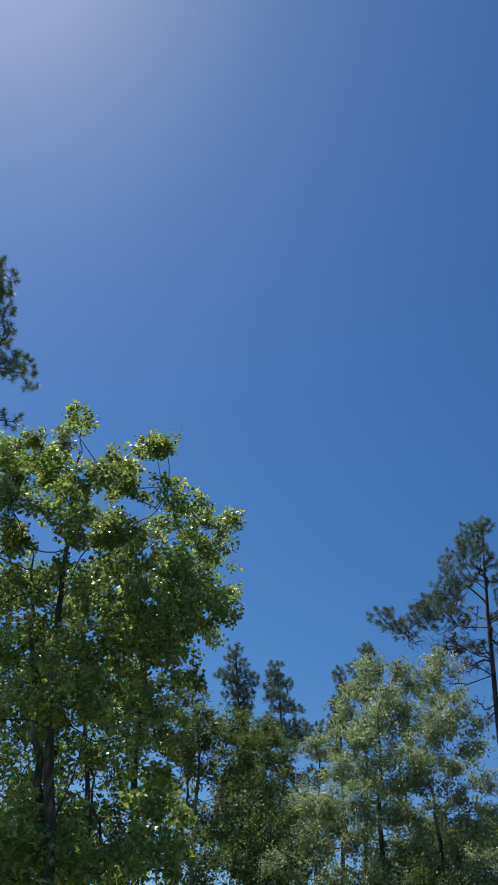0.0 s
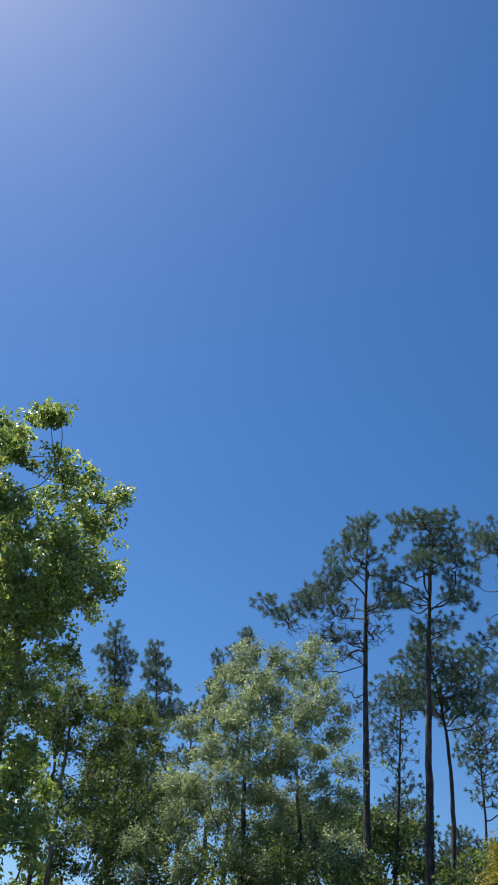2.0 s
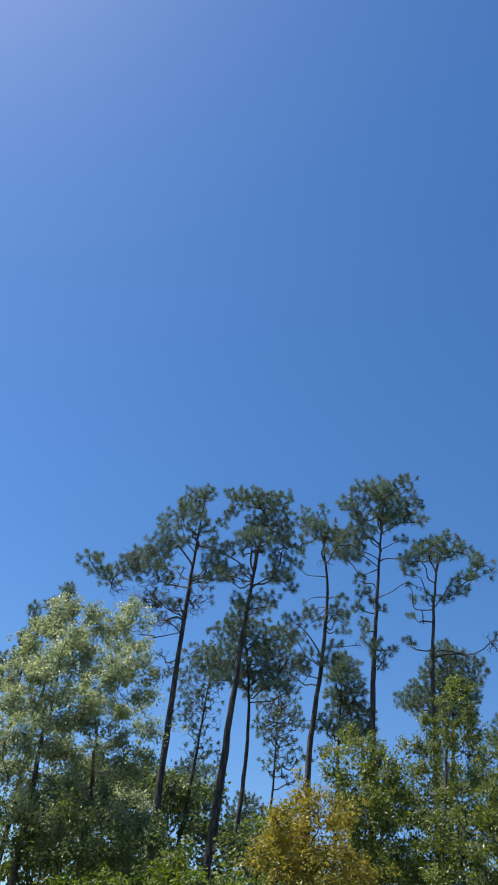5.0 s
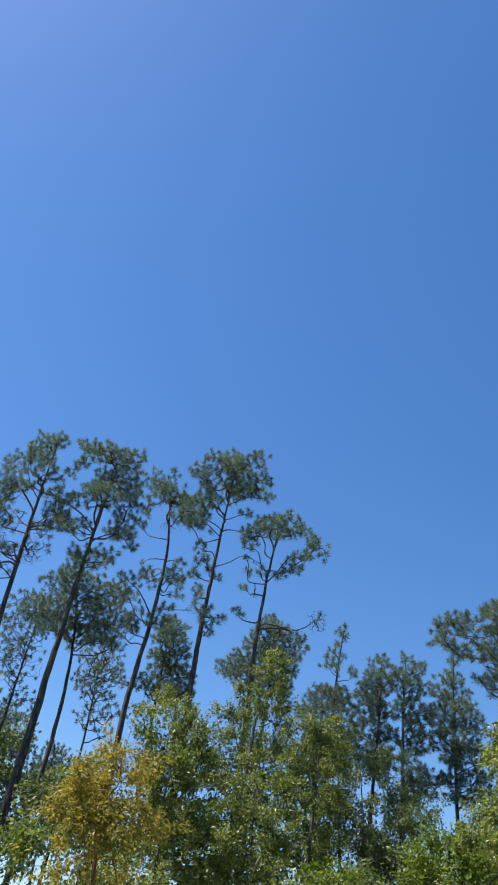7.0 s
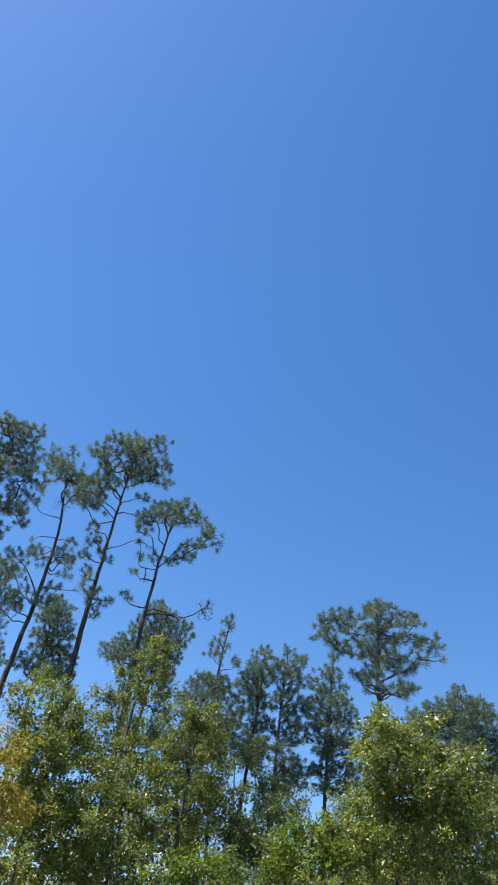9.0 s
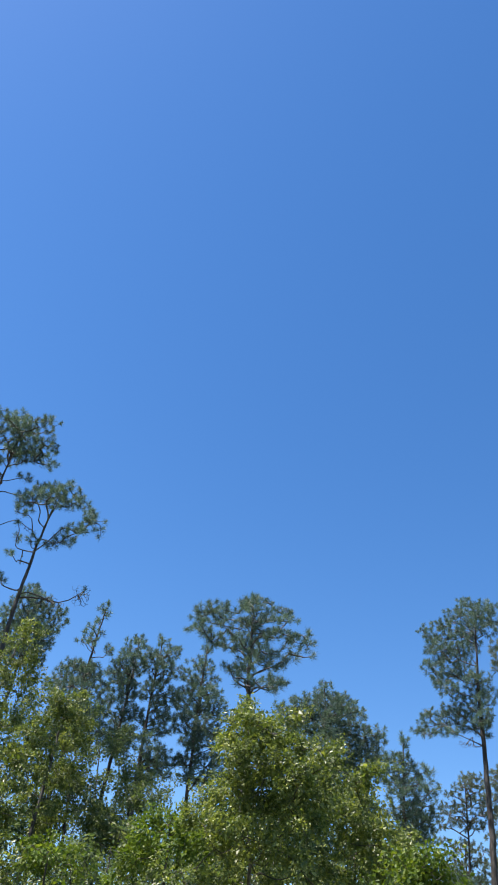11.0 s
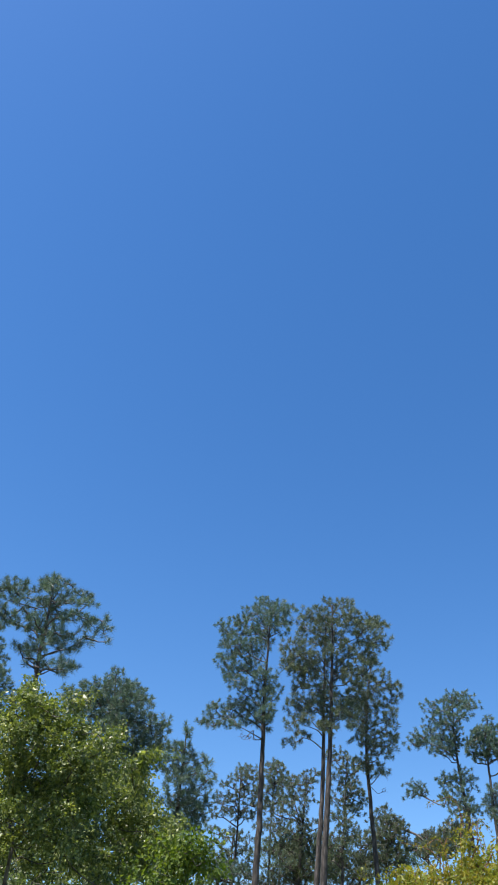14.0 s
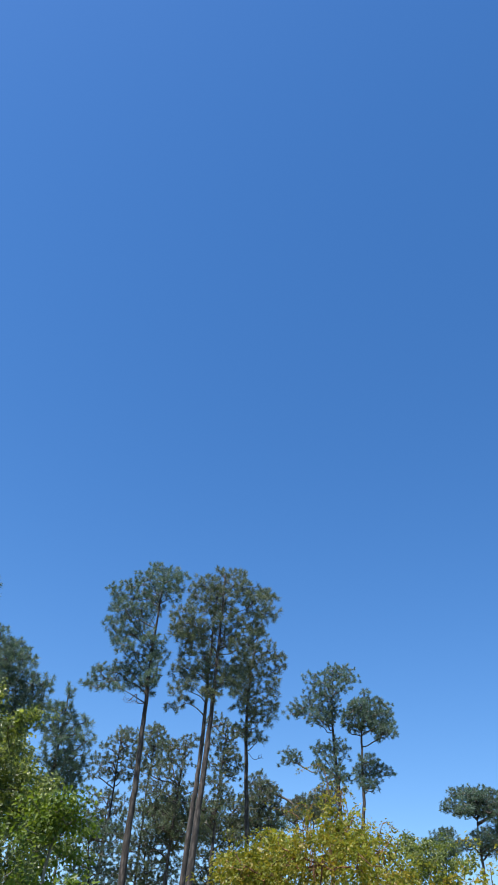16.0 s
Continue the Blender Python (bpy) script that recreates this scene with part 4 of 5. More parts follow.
leafy(-7.4, 13.6, ((0.3, 0), (0, 3.6), (-0.4, 4.8), (-0.83, 6.07), (-1.32, 7.5), (-1.71, 8.79),),
     pads=((0.76, 9.43, 0.4, 0.28), (1.55, 9.35, 0.25, 0.15), (1.76, 8.79, 0.22, 0.15), (-0.3, 8.72, 0.68, 0.43), (-1.42, 8.15, 0.65, 0.53), (1.11, 8.52, 0.5, 0.3), (0.39, 7.85, 0.48, 0.36), (1.19, 7.71, 0.38, 0.24), (-0.82, 7.19, 0.72, 0.49), (-1.26, 6.07, 0.55, 0.54), (-0.25, 6.2, 0.53, 0.45), (-0.73, 5.26, 0.66, 0.5), (-3.51, 9.95, 0.73, 0.81), (-2.98, 8.2, 0.68, 0.95), (-2.41, 6.39, 0.63, 0.91), (1.39, 7.35, 0.19, 0.11),),
     outlines=(((-2.32, 8.38), (0.99, 9.43), (1.75, 8.88), (1.46, 7.53), (-0.34, 6.89), (-1.71, 6.56)), ((-0.54, 7.46), (0.26, 7.9), (1.4, 7.54), (1.63, 6.06), (-0.08, 5.95)), ((-0.7, 9.83), (0.61, 10.54), (1.79, 9.97), (2.18, 8.8), (1.75, 7.86), (0.83, 7.29), (-0.32, 7.74)),), step=0.47, pad=0.28, dens=0.74, leaf=0.056, stray=0.2, drop=0.15, mat="maple", shape="lobed", name="maple_tree", label="dense maple with dark green shaded lower crown", category="maple tree")
leafy(-4.15, 14.5, ((0.33, 0), (0, 3.89), (-0.34, 5.03), (-0.66, 6.11),),
     pads=((-0.64, 5.63, 0.35, 0.33), (0.49, 5.73, 0.44, 0.19), (0.94, 5.22, 0.35, 0.31), (0.75, 4.7, 0.38, 0.31), (-1.02, 4.55, 0.83, 0.49), (-0.03, 4.38, 0.46, 0.43), (-1.57, 3.95, 0.62, 0.5), (1.21, 4.35, 0.37, 0.42), (-0.59, 3.71, 0.71, 0.4), (0.17, 5.13, 0.29, 0.22),), dens=0.7, leaf=0.075, stray=0.2, mat="maple", shape="lobed", bush=True, name="maple_sapling", label="low bushy maple growth with lobed green leaves", category="maple tree")
leafy(1.43, 24, ((0.55, 0), (0, 6.56), (-0.39, 9.61), (-0.74, 10.59),),
     outlines=(((-2.78, 11.04), (-1.06, 11.35), (0, 11.01), (0.34, 9.73), (-0.61, 8.97), (-2.67, 8.79), (-2.98, 10.02)), ((0.43, 10.35), (1.87, 10.77), (2.18, 9.54), (1.27, 8.73), (0.57, 8.94)),), step=0.65, pad=0.41, dens=1.25, leaf=0.062, fill=False, mat="mid", name="broadleaf_tree", label="thin leafy tree between pine trunks", category="tree")
leafy(13.7, 22, ((0.21, 0), (0, 5.62), (-0.17, 7.74), (-0.2, 9.38), (-0.2, 11.02),),
     pads=((1.3, 11.91, 0.23, 0.25), (-0.75, 11.48, 0.23, 0.21), (-1.33, 10.79, 0.26, 0.24),),
     outlines=(((-1.02, 10.99), (-0.26, 11.57), (0.73, 11.73), (1.37, 11.53), (2.1, 10.51), (2.34, 9.7), (2.46, 8.87), (2.02, 8.38), (0.99, 8.17), (-0.29, 7.44), (-1.61, 7.27), (-2.13, 7.92), (-1.65, 9.64)),), step=0.63, pad=0.44, dens=1.35, leaf=0.057, fill=False, clump=12, mat="silver", stems=True, name="broadleaf_tree", label="silvery-green small-leaved tree with glinting leaves", category="tree")
leafy(17.42, 22.6, ((0.46, 0), (0, 5.79), (-0.15, 7.23), (-0.28, 8.22), (-0.56, 9.57),),
     pads=((-0.81, 6.88, 0.44, 0.33),),
     outlines=(((-3.69, 7.92), (-1.81, 7.85), (-1.45, 7.37), (-1.14, 5.78), (-4.15, 5.44), (-4.34, 6.56)), ((-0.76, 8.09), (0.74, 8.7), (1.5, 8.63), (1.52, 7.69), (1.26, 6.06), (-0.86, 5.82)), ((-1.81, 7.83), (-0.61, 8.18), (-0.38, 7.07), (-0.43, 5.86), (-1.43, 5.75)),), step=0.66, pad=0.4, dens=1.1, leaf=0.057, fill=False, clump=11, mat="silver", stems=True, name="broadleaf_tree", label="open many-stemmed lower growth of silvery-green leaves", category="tree")
leafy(19.43, 21, ((0.37, 0), (0, 4.39), (-0.32, 5.65), (-0.57, 6.64),),
     pads=((-1.14, 6.25, 0.58, 0.34), (-0.2, 6.31, 0.49, 0.34), (-0.92, 5.3, 0.57, 0.42), (0.18, 5.39, 0.61, 0.44), (0.88, 5.86, 0.41, 0.38), (-0.29, 4.69, 0.77, 0.4), (-2.06, 5.73, 0.56, 0.51), (-1.84, 4.67, 0.62, 0.48),), dens=0.8, leaf=0.065, mat="mid", bush=True, name="shrub", label="dark green shaded shrub under the pines", category="shrub")
leafy(23.59, 17, ((0.34, 0), (0, 4.04), (-0.1, 4.61),),
     pads=((-0.09, 4.32, 0.49, 0.21), (0.4, 4.29, 0.32, 0.17), (-0.71, 3.98, 0.46, 0.17), (-1.72, 3.83, 0.61, 0.17), (1.17, 4.21, 0.32, 0.23),), dens=0.95, leaf=0.06, mat="bright", bush=True, name="shrub", label="low fresh green shrub under the pines", category="shrub")
leafy(32, 13, ((0.23, 0), (0, 3.66), (-0.06, 4.33), (-0.12, 4.96),),
     pads=((-0.21, 5.02, 0.23, 0.18), (0.18, 4.82, 0.3, 0.18), (-0.42, 4.58, 0.29, 0.21), (0.46, 4.61, 0.22, 0.21), (-0.04, 4.31, 0.42, 0.28), (-0.53, 4.1, 0.3, 0.28), (0.59, 4.1, 0.25, 0.27), (-0.07, 3.87, 0.51, 0.27),), dens=0.9, leaf=0.042, spread=1.3, stray=0.35, mat="yellow", bush=True, wands=7, name="shrub", label="yellow-leaved shrub with orange tints and thin stems", category="shrub")
leafy(35.65, 19, ((0.24, 0), (0, 4.85), (-0.1, 6.67), (-0.22, 7.93),),
     outlines=(((-0.96, 7.79), (-0.63, 8.02), (-0.09, 8.02), (0.4, 7.81), (0.73, 7.46), (1.11, 7.55), (1.07, 4.97), (-0.36, 4.81), (-0.68, 6.25), (-0.9, 7.21)),), step=0.48, pad=0.3, dens=1.3, leaf=0.05, fill=False, mat="green", bush=True, name="broadleaf_tree", label="rounded bushy tree with glossy green leaves", category="tree")
leafy(40.23, 22, ((-0.26, 0), (0, 5.56), (0.11, 7.66), (0.25, 9.29), (0.36, 10.4),),
     outlines=(((-0.6, 9.53), (-0.19, 10.1), (0.24, 10.69), (0.8, 10.81), (0.98, 10.28), (0.85, 9.33), (1.06, 8.6), (0.76, 7.72), (-0.47, 7.61), (-0.64, 8.61)),), step=0.55, pad=0.34, dens=1.2, leaf=0.052, fill=False, mat="green", name="broadleaf_tree", label="leafy green tree in front of tall pines", category="tree")
leafy(41.42, 18, ((0.11, 0), (0, 4.87), (-0.02, 5.7), (-0.05, 6.35),),
     outlines=(((-0.59, 6.38), (-0.16, 6.5), (0.37, 6.5), (0.81, 6.05), (0.89, 4.96), (-1.27, 4.75), (-0.78, 5.42)),), step=0.42, pad=0.27, dens=1.3, leaf=0.052, fill=False, mat="green", bush=True, name="shrub", label="broad green shrub with sunlit outer leaves", category="shrub")
leafy(45.22, 27, ((-0.12, 0), (0, 6.67), (0.07, 9.21), (0.11, 10.98),),
     outlines=(((-0.71, 10.46), (0.11, 10.87), (1.09, 10.73), (1.04, 6.75), (-0.4, 6.64), (-0.48, 8.34), (-0.75, 9.16)),), step=0.64, pad=0.41, dens=1.0, leaf=0.065, fill=False, mat="green", name="broadleaf_tree", label="slender green tree among thin pines", category="tree")
leafy(46.82, 17, ((0.35, 0), (0, 4.12), (-0.07, 4.59),),
     pads=((-0.39, 4.53, 0.3, 0.18), (0.07, 4.36, 0.37, 0.15), (0.46, 4.26, 0.3, 0.15), (-0.5, 4.14, 0.43, 0.17),), dens=0.95, leaf=0.06, mat="bright", bush=True, name="shrub", label="fresh green shrub in full sun", category="shrub")
leafy(47.28, 30, ((0.34, 0), (0, 6.25), (-0.21, 8.72), (-0.35, 10.67),),
     pads=((-1.26, 11.17, 0.55, 0.38), (-0.53, 10.44, 0.62, 0.45), (-1.29, 9.93, 0.58, 0.44), (0.13, 10.13, 0.49, 0.44), (-0.76, 9.02, 0.68, 0.54), (0.28, 8.79, 0.68, 0.61), (-0.39, 7.77, 0.78, 0.62), (0.99, 7.78, 0.59, 0.65), (0.69, 6.86, 0.84, 0.59), (1.98, 7.56, 0.58, 0.71),), dens=0.6, leaf=0.07, mat="mid", name="broadleaf_tree", label="thin dull green tree among pine trunks", category="tree")
leafy(53.97, 17, ((0.13, 0), (0, 4.49), (-0.04, 5.38),),
     pads=((-0.25, 5.35, 0.28, 0.16), (0.08, 5.27, 0.3, 0.2), (-0.45, 5.03, 0.26, 0.2), (0.3, 4.97, 0.36, 0.26), (-0.22, 4.76, 0.43, 0.24), (0.42, 4.64, 0.36, 0.23), (-0.74, 4.5, 0.36, 0.23),), dens=0.95, leaf=0.06, mat="bright", bush=True, name="shrub", label="bright yellow-green shrub beside a thicket", category="shrub")
leafy(59.25, 15, ((0.28, 0), (0, 3.99), (-0.1, 5.03), (-0.2, 5.98), (-0.3, 6.8),),
     pads=((-0.32, 7.01, 0.13, 0.11),),
     outlines=(((-0.73, 6.21), (-0.36, 7.03), (0.37, 6.81), (1.05, 6.57), (1.73, 6.2), (2.02, 5.31), (-0.24, 5.02)), ((-0.75, 6.29), (-0.63, 6.74), (-0.32, 7.03), (0.03, 6.79), (0.28, 6.48), (0.73, 6.34), (1.2, 6.24), (1.32, 5.65), (1.19, 4.2), (-0.83, 3.98), (-1, 5.36), (-0.75, 5.68)),), step=0.36, pad=0.23, dens=1.7, leaf=0.05, fill=False, mat="green", bush=True, name="shrub", label="large domed thicket of glossy green leaves", category="shrub")
leafy(65.9, 17, ((-0.09, 0), (0, 4.5), (0.02, 5.18), (0.04, 5.79),),
     outlines=(((-0.41, 5.71), (-0.02, 6.04), (0.6, 6.08), (0.72, 5.8), (0.86, 4.67), (-0.54, 4.55)),), step=0.38, pad=0.24, dens=1.6, leaf=0.06, fill=False, mat="green", bush=True, name="shrub", label="green shrub at the side of a thicket", category="shrub")
leafy(70.08, 13, ((-0.15, 0), (0, 3.9), (0.02, 4.33),),
     pads=((0.06, 4.26, 0.22, 0.15), (-0.18, 4.16, 0.24, 0.15), (0.16, 4.04, 0.22, 0.15), (-0.27, 3.93, 0.23, 0.14), (0.28, 4.1, 0.11, 0.1),), dens=1.0, leaf=0.06, mat="bright", bush=True, name="shrub", label="bright green shrub with sunlit leaves", category="shrub")
leafy(87.64, 9, ((0.04, 0), (0, 2.9), (-0.01, 3.42),),
     pads=((-0.9, 3.12, 0.22, 0.12), (-1.05, 2.98, 0.24, 0.12), (-0.8, 2.9, 0.25, 0.12), (-0.5, 3.2, 0.2, 0.1), (0.15, 3.42, 0.14, 0.09), (-0.4, 3.33, 0.19, 0.09), (0, 3.51, 0.13, 0.08), (0, 3.35, 0.25, 0.11), (0.35, 3.31, 0.19, 0.08), (0.63, 3.26, 0.15, 0.08), (-0.63, 3.16, 0.2, 0.11), (-0.17, 3.14, 0.29, 0.14), (0.28, 3.11, 0.25, 0.12), (0.73, 3.11, 0.19, 0.1), (-0.69, 2.96, 0.23, 0.11), (-0.18, 2.93, 0.28, 0.11), (0.44, 2.96, 0.28, 0.11),), dens=1.9, leaf=0.028, spread=1.2, stray=0.3, mat="ochre", bush=True, wands=9, name="shrub", label="yellow-green shrub with reddish stems and arching shoots", category="shrub")
leafy(93.82, 24, ((0, 0), (0, 5.04), (0, 5.84),),
     pads=((-0.29, 5.94, 0.44, 0.22), (0.16, 5.63, 0.38, 0.22), (-0.57, 6.2, 0.27, 0.18), (0.48, 5.42, 0.26, 0.16), (-0.04, 5.3, 0.58, 0.21),),
     outlines=(((-0.88, 6.02), (-0.26, 6.35), (0.47, 6.15), (1.01, 5.7), (1.25, 5.32), (-0.92, 5.17)),), step=0.48, pad=0.28, dens=1.0, leaf=0.06, mat="green", bush=True, name="shrub", label="distant dark green rounded shrub", category="shrub")
leafy(23.04, 48, ((0.69, 0), (0, 8.17), (-0.31, 10.58), (-0.77, 12.86),),
     outlines=(((-8.67, 11.85), (-5.43, 13.55), (-3.07, 14.39), (-1.14, 14.49), (2.07, 14.94), (3.11, 13.98), (3.9, 11.24), (4.08, 9.03), (-7.16, 7.38)), ((3.6, 12.81), (5.61, 13.59), (6.2, 9.34), (4.08, 9.03)),), step=1.39, pad=0.84, dens=0.72, leaf=0.22, fill=False, mat="mid", name="broadleaf_tree", label="hazy green tree far back between pine trunks", category="tree")
leafy(5.55, 36, ((0.57, 0), (0, 7.98), (-0.18, 9.85), (-0.37, 11.63),),
     pads=((-0.79, 11.1, 1.11, 0.6), (0.58, 10.22, 0.95, 0.75), (-1.24, 9.26, 0.93, 0.78), (0.49, 8.66, 1.06, 0.58), (1.36, 11.41, 0.73, 0.69), (2, 9.72, 0.84, 0.87),), dens=0.85, leaf=0.09, mat="mid", name="broadleaf_tree", label="thin airy tree with gaps of sky", category="tree")
leafy(76.08, 62, ((0.2, 0), (0, 12.45), (-0.08, 15.68),),
     pads=((-0.84, 14.53, 1.59, 0.88), (1.53, 15.04, 1.59, 0.89), (3.91, 14.83, 1.58, 0.88), (6.23, 14.26, 1.56, 0.72), (-3.19, 13.65, 1.43, 0.72), (1.15, 13.4, 2.34, 0.71), (9.34, 14.46, 1.55, 0.72),), dens=0.5, leaf=0.1, mat="mid", name="broadleaf_tree", label="distant low green tree in the belt of woods", category="tree")
leafy(-4.82, 18, ((0.37, 0), (0, 4.37), (-0.59, 6.55), (-1.15, 8.61),),
     pads=((-2.61, 8.28, 0.74, 0.68), (-1.2, 8.32, 0.76, 0.67), (0.1, 7.81, 0.51, 0.52), (-1.84, 7.02, 0.72, 0.75), (-0.45, 6.94, 0.61, 0.61), (-1.73, 5.53, 0.68, 0.67), (-0.47, 5.66, 0.7, 0.67), (0.72, 6.22, 0.48, 0.46), (-0.84, 4.53, 0.88, 0.51), (0.67, 4.9, 0.69, 0.52), (1.76, 5.3, 0.47, 0.54),), dens=0.5, leaf=0.085, mat="mid", name="broadleaf_tree", label="dark shaded tree behind a maple", category="tree")
leafy(51.19, 31, ((0.12, 0), (0, 6.52), (-0.07, 8.68), (-0.11, 10.66),),
     pads=((-0.77, 10.99, 0.6, 0.51), (0.18, 9.58, 0.66, 0.55), (-0.38, 8.83, 0.69, 0.58), (0.69, 8.59, 0.52, 0.57), (-0.67, 7.49, 0.79, 0.62), (0.35, 7.08, 0.78, 0.53), (-3.44, 8.46, 0.7, 0.66), (-3, 6.84, 0.79, 0.61), (-2.12, 11.47, 0.52, 0.43),), dens=0.55, leaf=0.07, mat="mid", name="broadleaf_tree", label="thin dull green tree among pine trunks", category="tree")
leafy(40.92, 31, ((0.03, 0), (0, 7.21), (-0.01, 9.39), (-0.02, 10.96),),
     outlines=(((-3.77, 10.26), (-2.12, 11), (-0.45, 11.55), (1.21, 11.26), (2.81, 10.79), (2.82, 7.48), (-3.87, 6.84)),), step=1, pad=0.68, dens=0.6, leaf=0.1, fill=False, mat="mid", name="broadleaf_tree", label="dark shaded green tree behind sunlit leafy trees", category="tree")
leafy(62.34, 27, ((0.18, 0), (0, 6.2), (-0.05, 7.44), (-0.11, 8.77),),
     outlines=(((-3.14, 8.15), (-1.59, 9.16), (0.6, 9.01), (2.37, 8.32), (3.38, 7.77), (3.33, 6.52), (-3.05, 5.9)),), step=0.92, pad=0.64, dens=1.0, leaf=0.1, fill=False, mat="mid", name="broadleaf_tree", label="dark shaded green tree behind a thicket", category="tree")
leafy(49.05, 40, ((0.58, 0), (0, 7.97), (-0.34, 11.26), (-0.58, 13.58),),
     outlines=(((-4, 13.96), (-1.81, 14.52), (0.51, 13.72), (3.01, 13.24), (3.35, 11.49), (2.99, 8.37), (-3, 7.57)),), step=1.15, pad=0.73, dens=0.25, leaf=0.11, fill=False, mat="mid", name="broadleaf_tree", label="airy dull green tree between pine trunks", category="tree")
leafy(5.32, 30, ((0.59, 0), (0, 7.07), (-0.34, 9.55), (-0.62, 11.51),),
     outlines=(((-1.62, 11.15), (-0.88, 11.89), (0.66, 11.49), (1.61, 10.22), (2.26, 7.39), (-1.13, 6.91)),), step=0.9, pad=0.55, dens=0.85, leaf=0.085, fill=False, mat="mid", name="broadleaf_tree", label="thin airy tree beside a silvery-green one", category="tree")
leafy(0.6, 26, ((0.4, 0), (0.1, 5.2), (-0.1, 8.50), (-0.2, 10.62)),
     outlines=(((-0.85, 9.9), (0.38, 11.15), (1.8, 11.22), (2.64, 9.99), (3.11, 7.85), (3.0, 6.17), (0.01, 5.7)),), step=0.85, pad=0.5, dens=0.75, leaf=0.08, fill=False, mat="mid", name="broadleaf_tree", label="dull green leafy tree between a maple and young pines", category="tree")
pine(72.98, 60, ((0.13, 0), (0, 10.86), (-0.02, 11.89), (-0.03, 12.92), (-0.05, 13.95), (-0.07, 14.98),),
     outlines=(((-1.4, 14.88), (-0.11, 15.52), (1.11, 14.71), (1.99, 12.34), (-1.4, 11.92)),), step=0.89, pad=0.59, girth=0.12, dens=1.35, spread=1.2, old=True, label="distant pine low in the belt of woods")
pine(81.15, 61, ((-0.31, 0), (0, 11.59), (0.04, 12.53), (0.07, 13.48), (0.11, 14.43), (0.15, 15.38),),
     outlines=(((-1.1, 14.97), (0.16, 15.81), (1.67, 15.09), (2.28, 12.87), (-1.84, 12.66)),), step=0.88, pad=0.59, girth=0.12, dens=1.35, spread=1.2, old=True, label="distant pine low in the belt of woods")
pine(77.35, 57, ((0.07, 0), (0, 10.4), (-0.01, 11.28), (-0.02, 12.17), (-0.03, 13.05), (-0.04, 13.93),),
     outlines=(((-1.66, 13.17), (-0.41, 14.25), (1.79, 14.04), (2.47, 11.96), (-1.8, 11.7)),), step=0.83, pad=0.55, girth=0.12, dens=1.35, spread=1.2, old=True, label="distant pine low in the belt of woods")
pine(70.36, 55, ((0.52, 0), (0, 9.9), (-0.1, 11.18), (-0.19, 12.45), (-0.27, 13.72), (-0.35, 14.99),),
     outlines=(((-1.36, 14.91), (-0.38, 15.33), (0.77, 14.75), (1.13, 11.22), (-1.36, 11.01)),), step=0.82, pad=0.55, girth=0.12, dens=1.35, spread=1.2, label="distant pine low in the belt of woods")
pine(76.17, 58, ((0.69, 0), (0, 8.25), (-0.15, 9.3), (-0.3, 10.35), (-0.45, 11.4), (-0.6, 12.45),),
     outlines=(((-2.15, 11.64), (-0.63, 12.62), (0.95, 12.07), (2.45, 8.75), (-2.16, 8.4)),), step=0.83, pad=0.59, girth=0.12, dens=1.35, spread=1.25, old=True, label="distant pine low in the belt of woods")
pine(80.34, 60, ((0.57, 0), (0, 8.8), (-0.11, 9.99), (-0.22, 11.18), (-0.33, 12.37), (-0.44, 13.55),),
     outlines=(((-2.11, 12.72), (-0.45, 13.73), (1.54, 13.34), (2.2, 9.27), (-2.07, 8.98)),), step=0.87, pad=0.62, girth=0.12, dens=1.35, spread=1.25, old=True, label="distant pine low in the belt of woods")
pine(72.77, 57, ((0.66, 0), (0, 7.86), (-0.22, 9.04), (-0.44, 10.23), (-0.66, 11.41), (-0.88, 12.59),),
     outlines=(((-2.11, 11.47), (-0.88, 12.59), (0.68, 12.07), (1.84, 8.32), (-1.75, 8.02)),), step=0.81, pad=0.57, girth=0.12, dens=1.35, spread=1.25, label="distant pine low in the belt of woods")
pine(83.83, 62, ((0.32, 0), (0, 9.28), (-0.07, 10.8), (-0.15, 12.32), (-0.22, 13.84), (-0.3, 15.35),),
     outlines=(((-1.48, 14.52), (-0.31, 15.54), (0.96, 14.67), (1.88, 10.76), (-1.62, 10.55)),), step=0.92, pad=0.57, girth=0.12, dens=1.22, spread=1.25, label="distant pine low in the belt of woods")
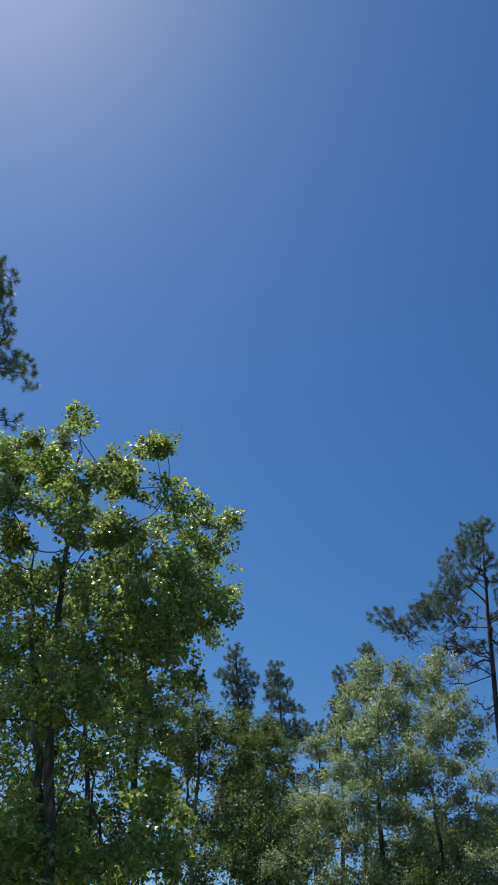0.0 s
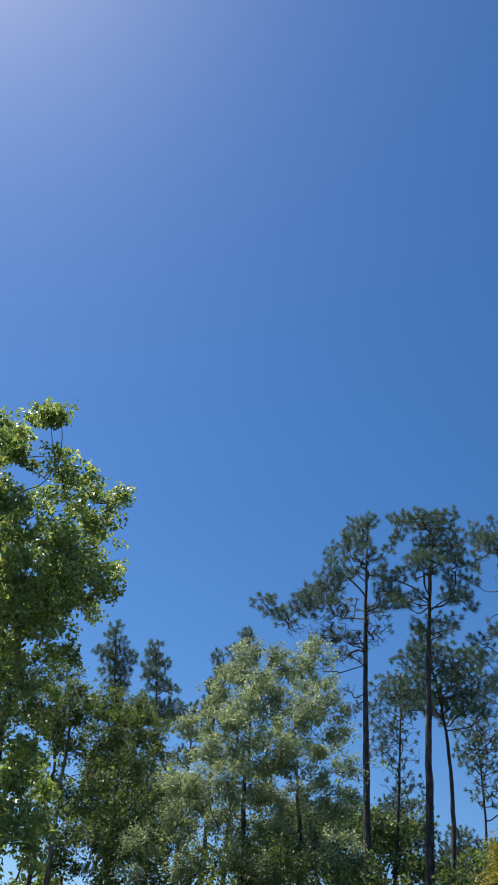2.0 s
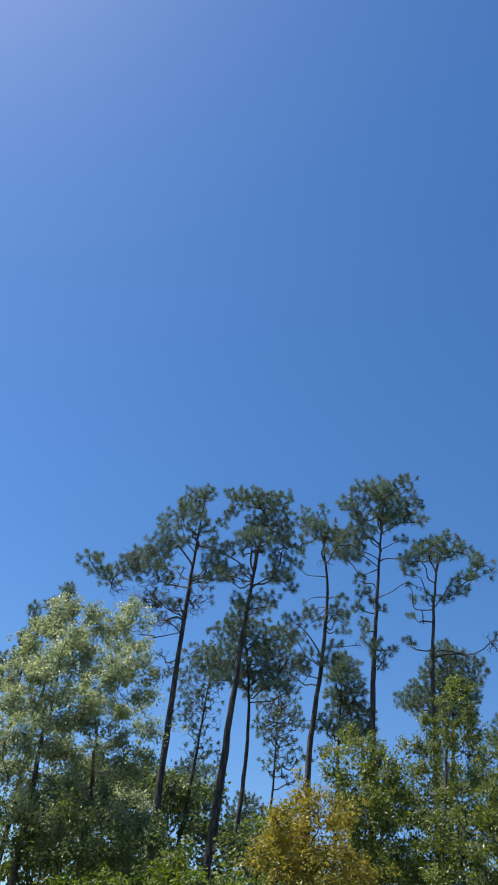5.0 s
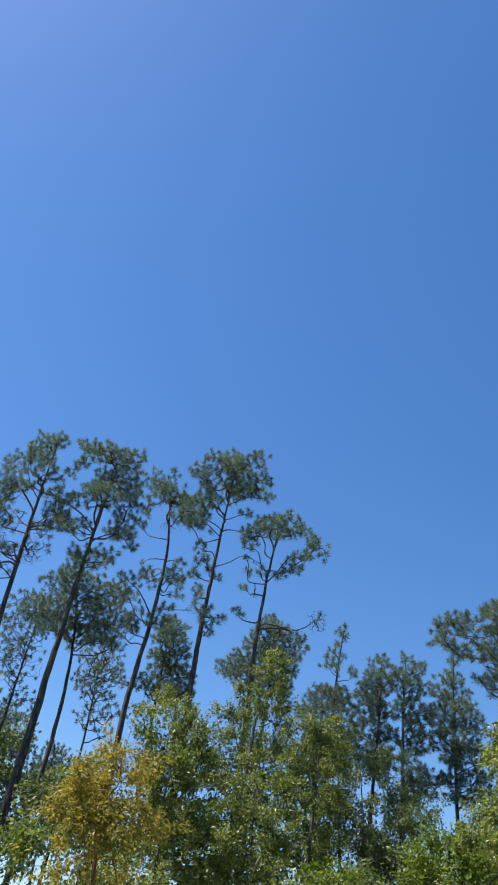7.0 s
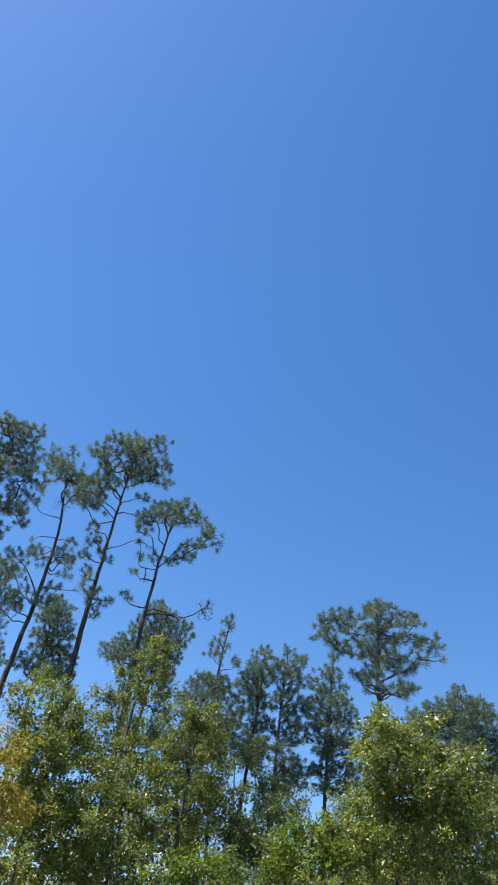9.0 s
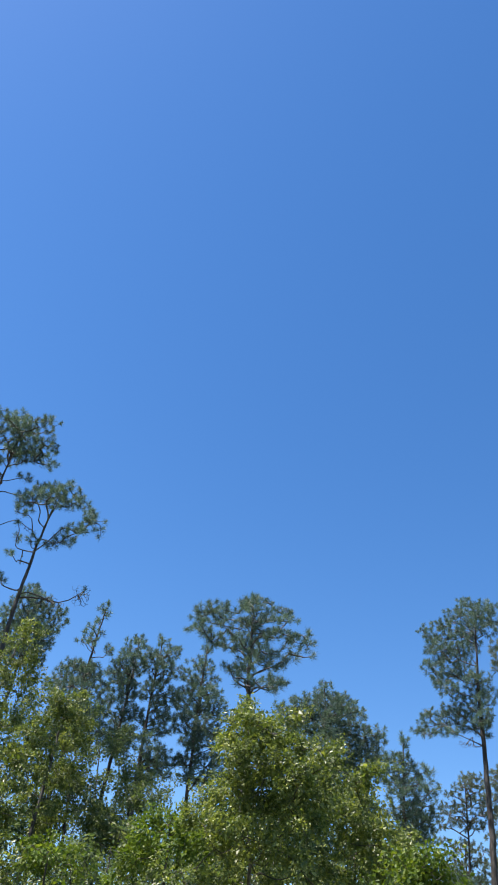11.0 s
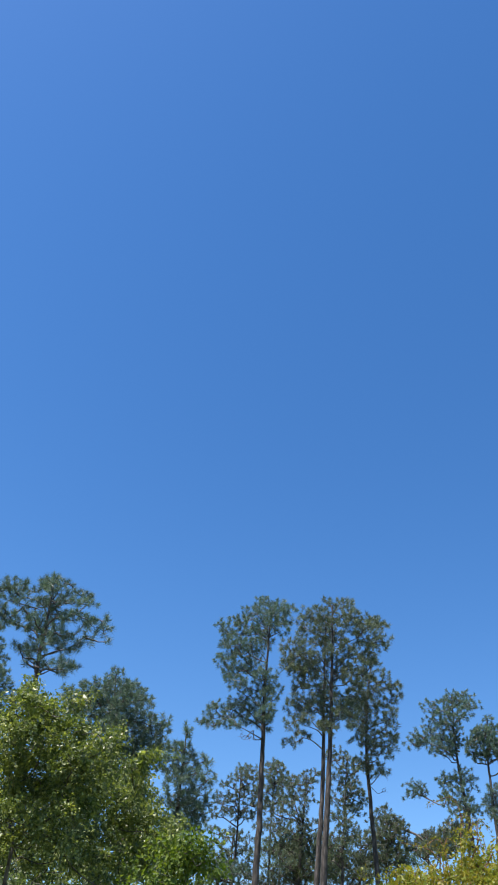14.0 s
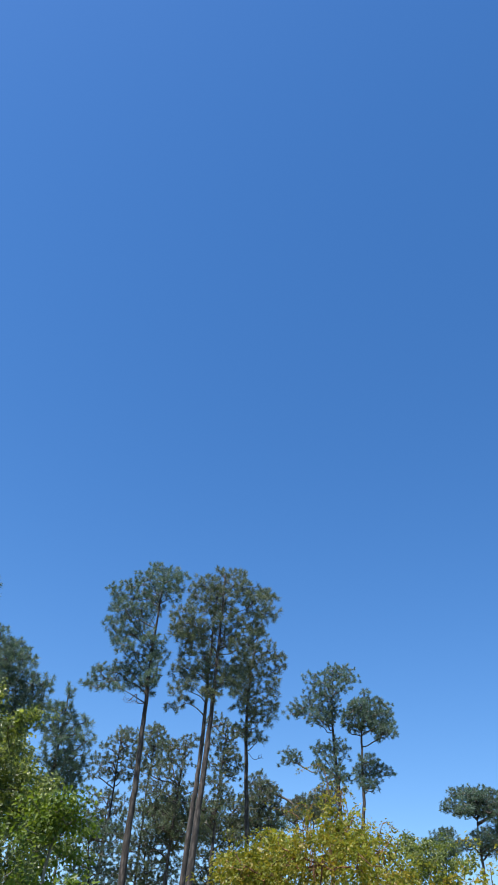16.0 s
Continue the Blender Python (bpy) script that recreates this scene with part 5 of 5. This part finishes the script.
leafy(39.06, 20, ((0.29, 0), (0, 3.4), (-0.2, 4.23), (-0.35, 4.89),),
     outlines=(((-2.52, 4.42), (-1.25, 4.86), (0.35, 5.24), (1.96, 5.04), (2.29, 3.75), (-2.21, 3.06)),), step=0.52, pad=0.35, dens=0.8, leaf=0.085, fill=False, mat="green", bush=True, name="shrub", label="low green shrub at the foot of leafy trees", category="shrub")
leafy(50.67, 22, ((0.25, 0), (0, 4.23), (-0.07, 5.05), (-0.11, 5.55),),
     outlines=(((-2.15, 4.91), (-0.93, 5.31), (0.71, 5.78), (2.09, 5.71), (2.24, 4.52), (-2.14, 3.94)),), step=0.57, pad=0.39, dens=0.7, leaf=0.085, fill=False, mat="mid", bush=True, name="shrub", label="dull green shrub under thin trees", category="shrub")
leafy(63.79, 20, ((0.07, 0), (0, 4.19), (-0.02, 4.83), (-0.03, 5.28),),
     outlines=(((-2.66, 4.8), (-1.03, 5.18), (1.46, 5.42), (2.67, 5.31), (2.61, 4.44), (-2.56, 3.93)),), step=0.51, pad=0.35, dens=0.7, leaf=0.085, fill=False, mat="mid", bush=True, name="shrub", label="dull green shrub at the foot of a thicket", category="shrub")


# Young growth that closes the foot of the wood
def belt():
    rng = np.random.default_rng(41)
    az = -19.0
    while az < 69:
        dist = rng.uniform(25, 36)
        rise = math.tan(radians(rng.uniform(10.5, 13.5)))
        top = EYE + dist * rise
        wide = rng.uniform(1.0, 1.7)
        pads = []
        for k in range(5):
            h = top - rng.uniform(0.3, 3.4)
            pads.append((rng.uniform(-1, 1) * wide * (0.5 + 0.5 * (top - h) / 3.4), h, rng.uniform(0.5, 0.8), rng.uniform(0.4, 0.6)))
        leafy(az, dist, ((0, 0), (0.1, top * 0.5), (0, top - 0.5)), pads, leaf=0.14, mat=("mid", "green", "mid", "mid")[int(rng.integers(0, 4))], dens=0.45, stems=True, fill=False, spread=1.25,
              name="young_tree", label="young leafy tree at the foot of the pines", category="tree", group="young trees along the wood", girth=0.06)
        az += rng.uniform(2.1, 3.1)


belt()
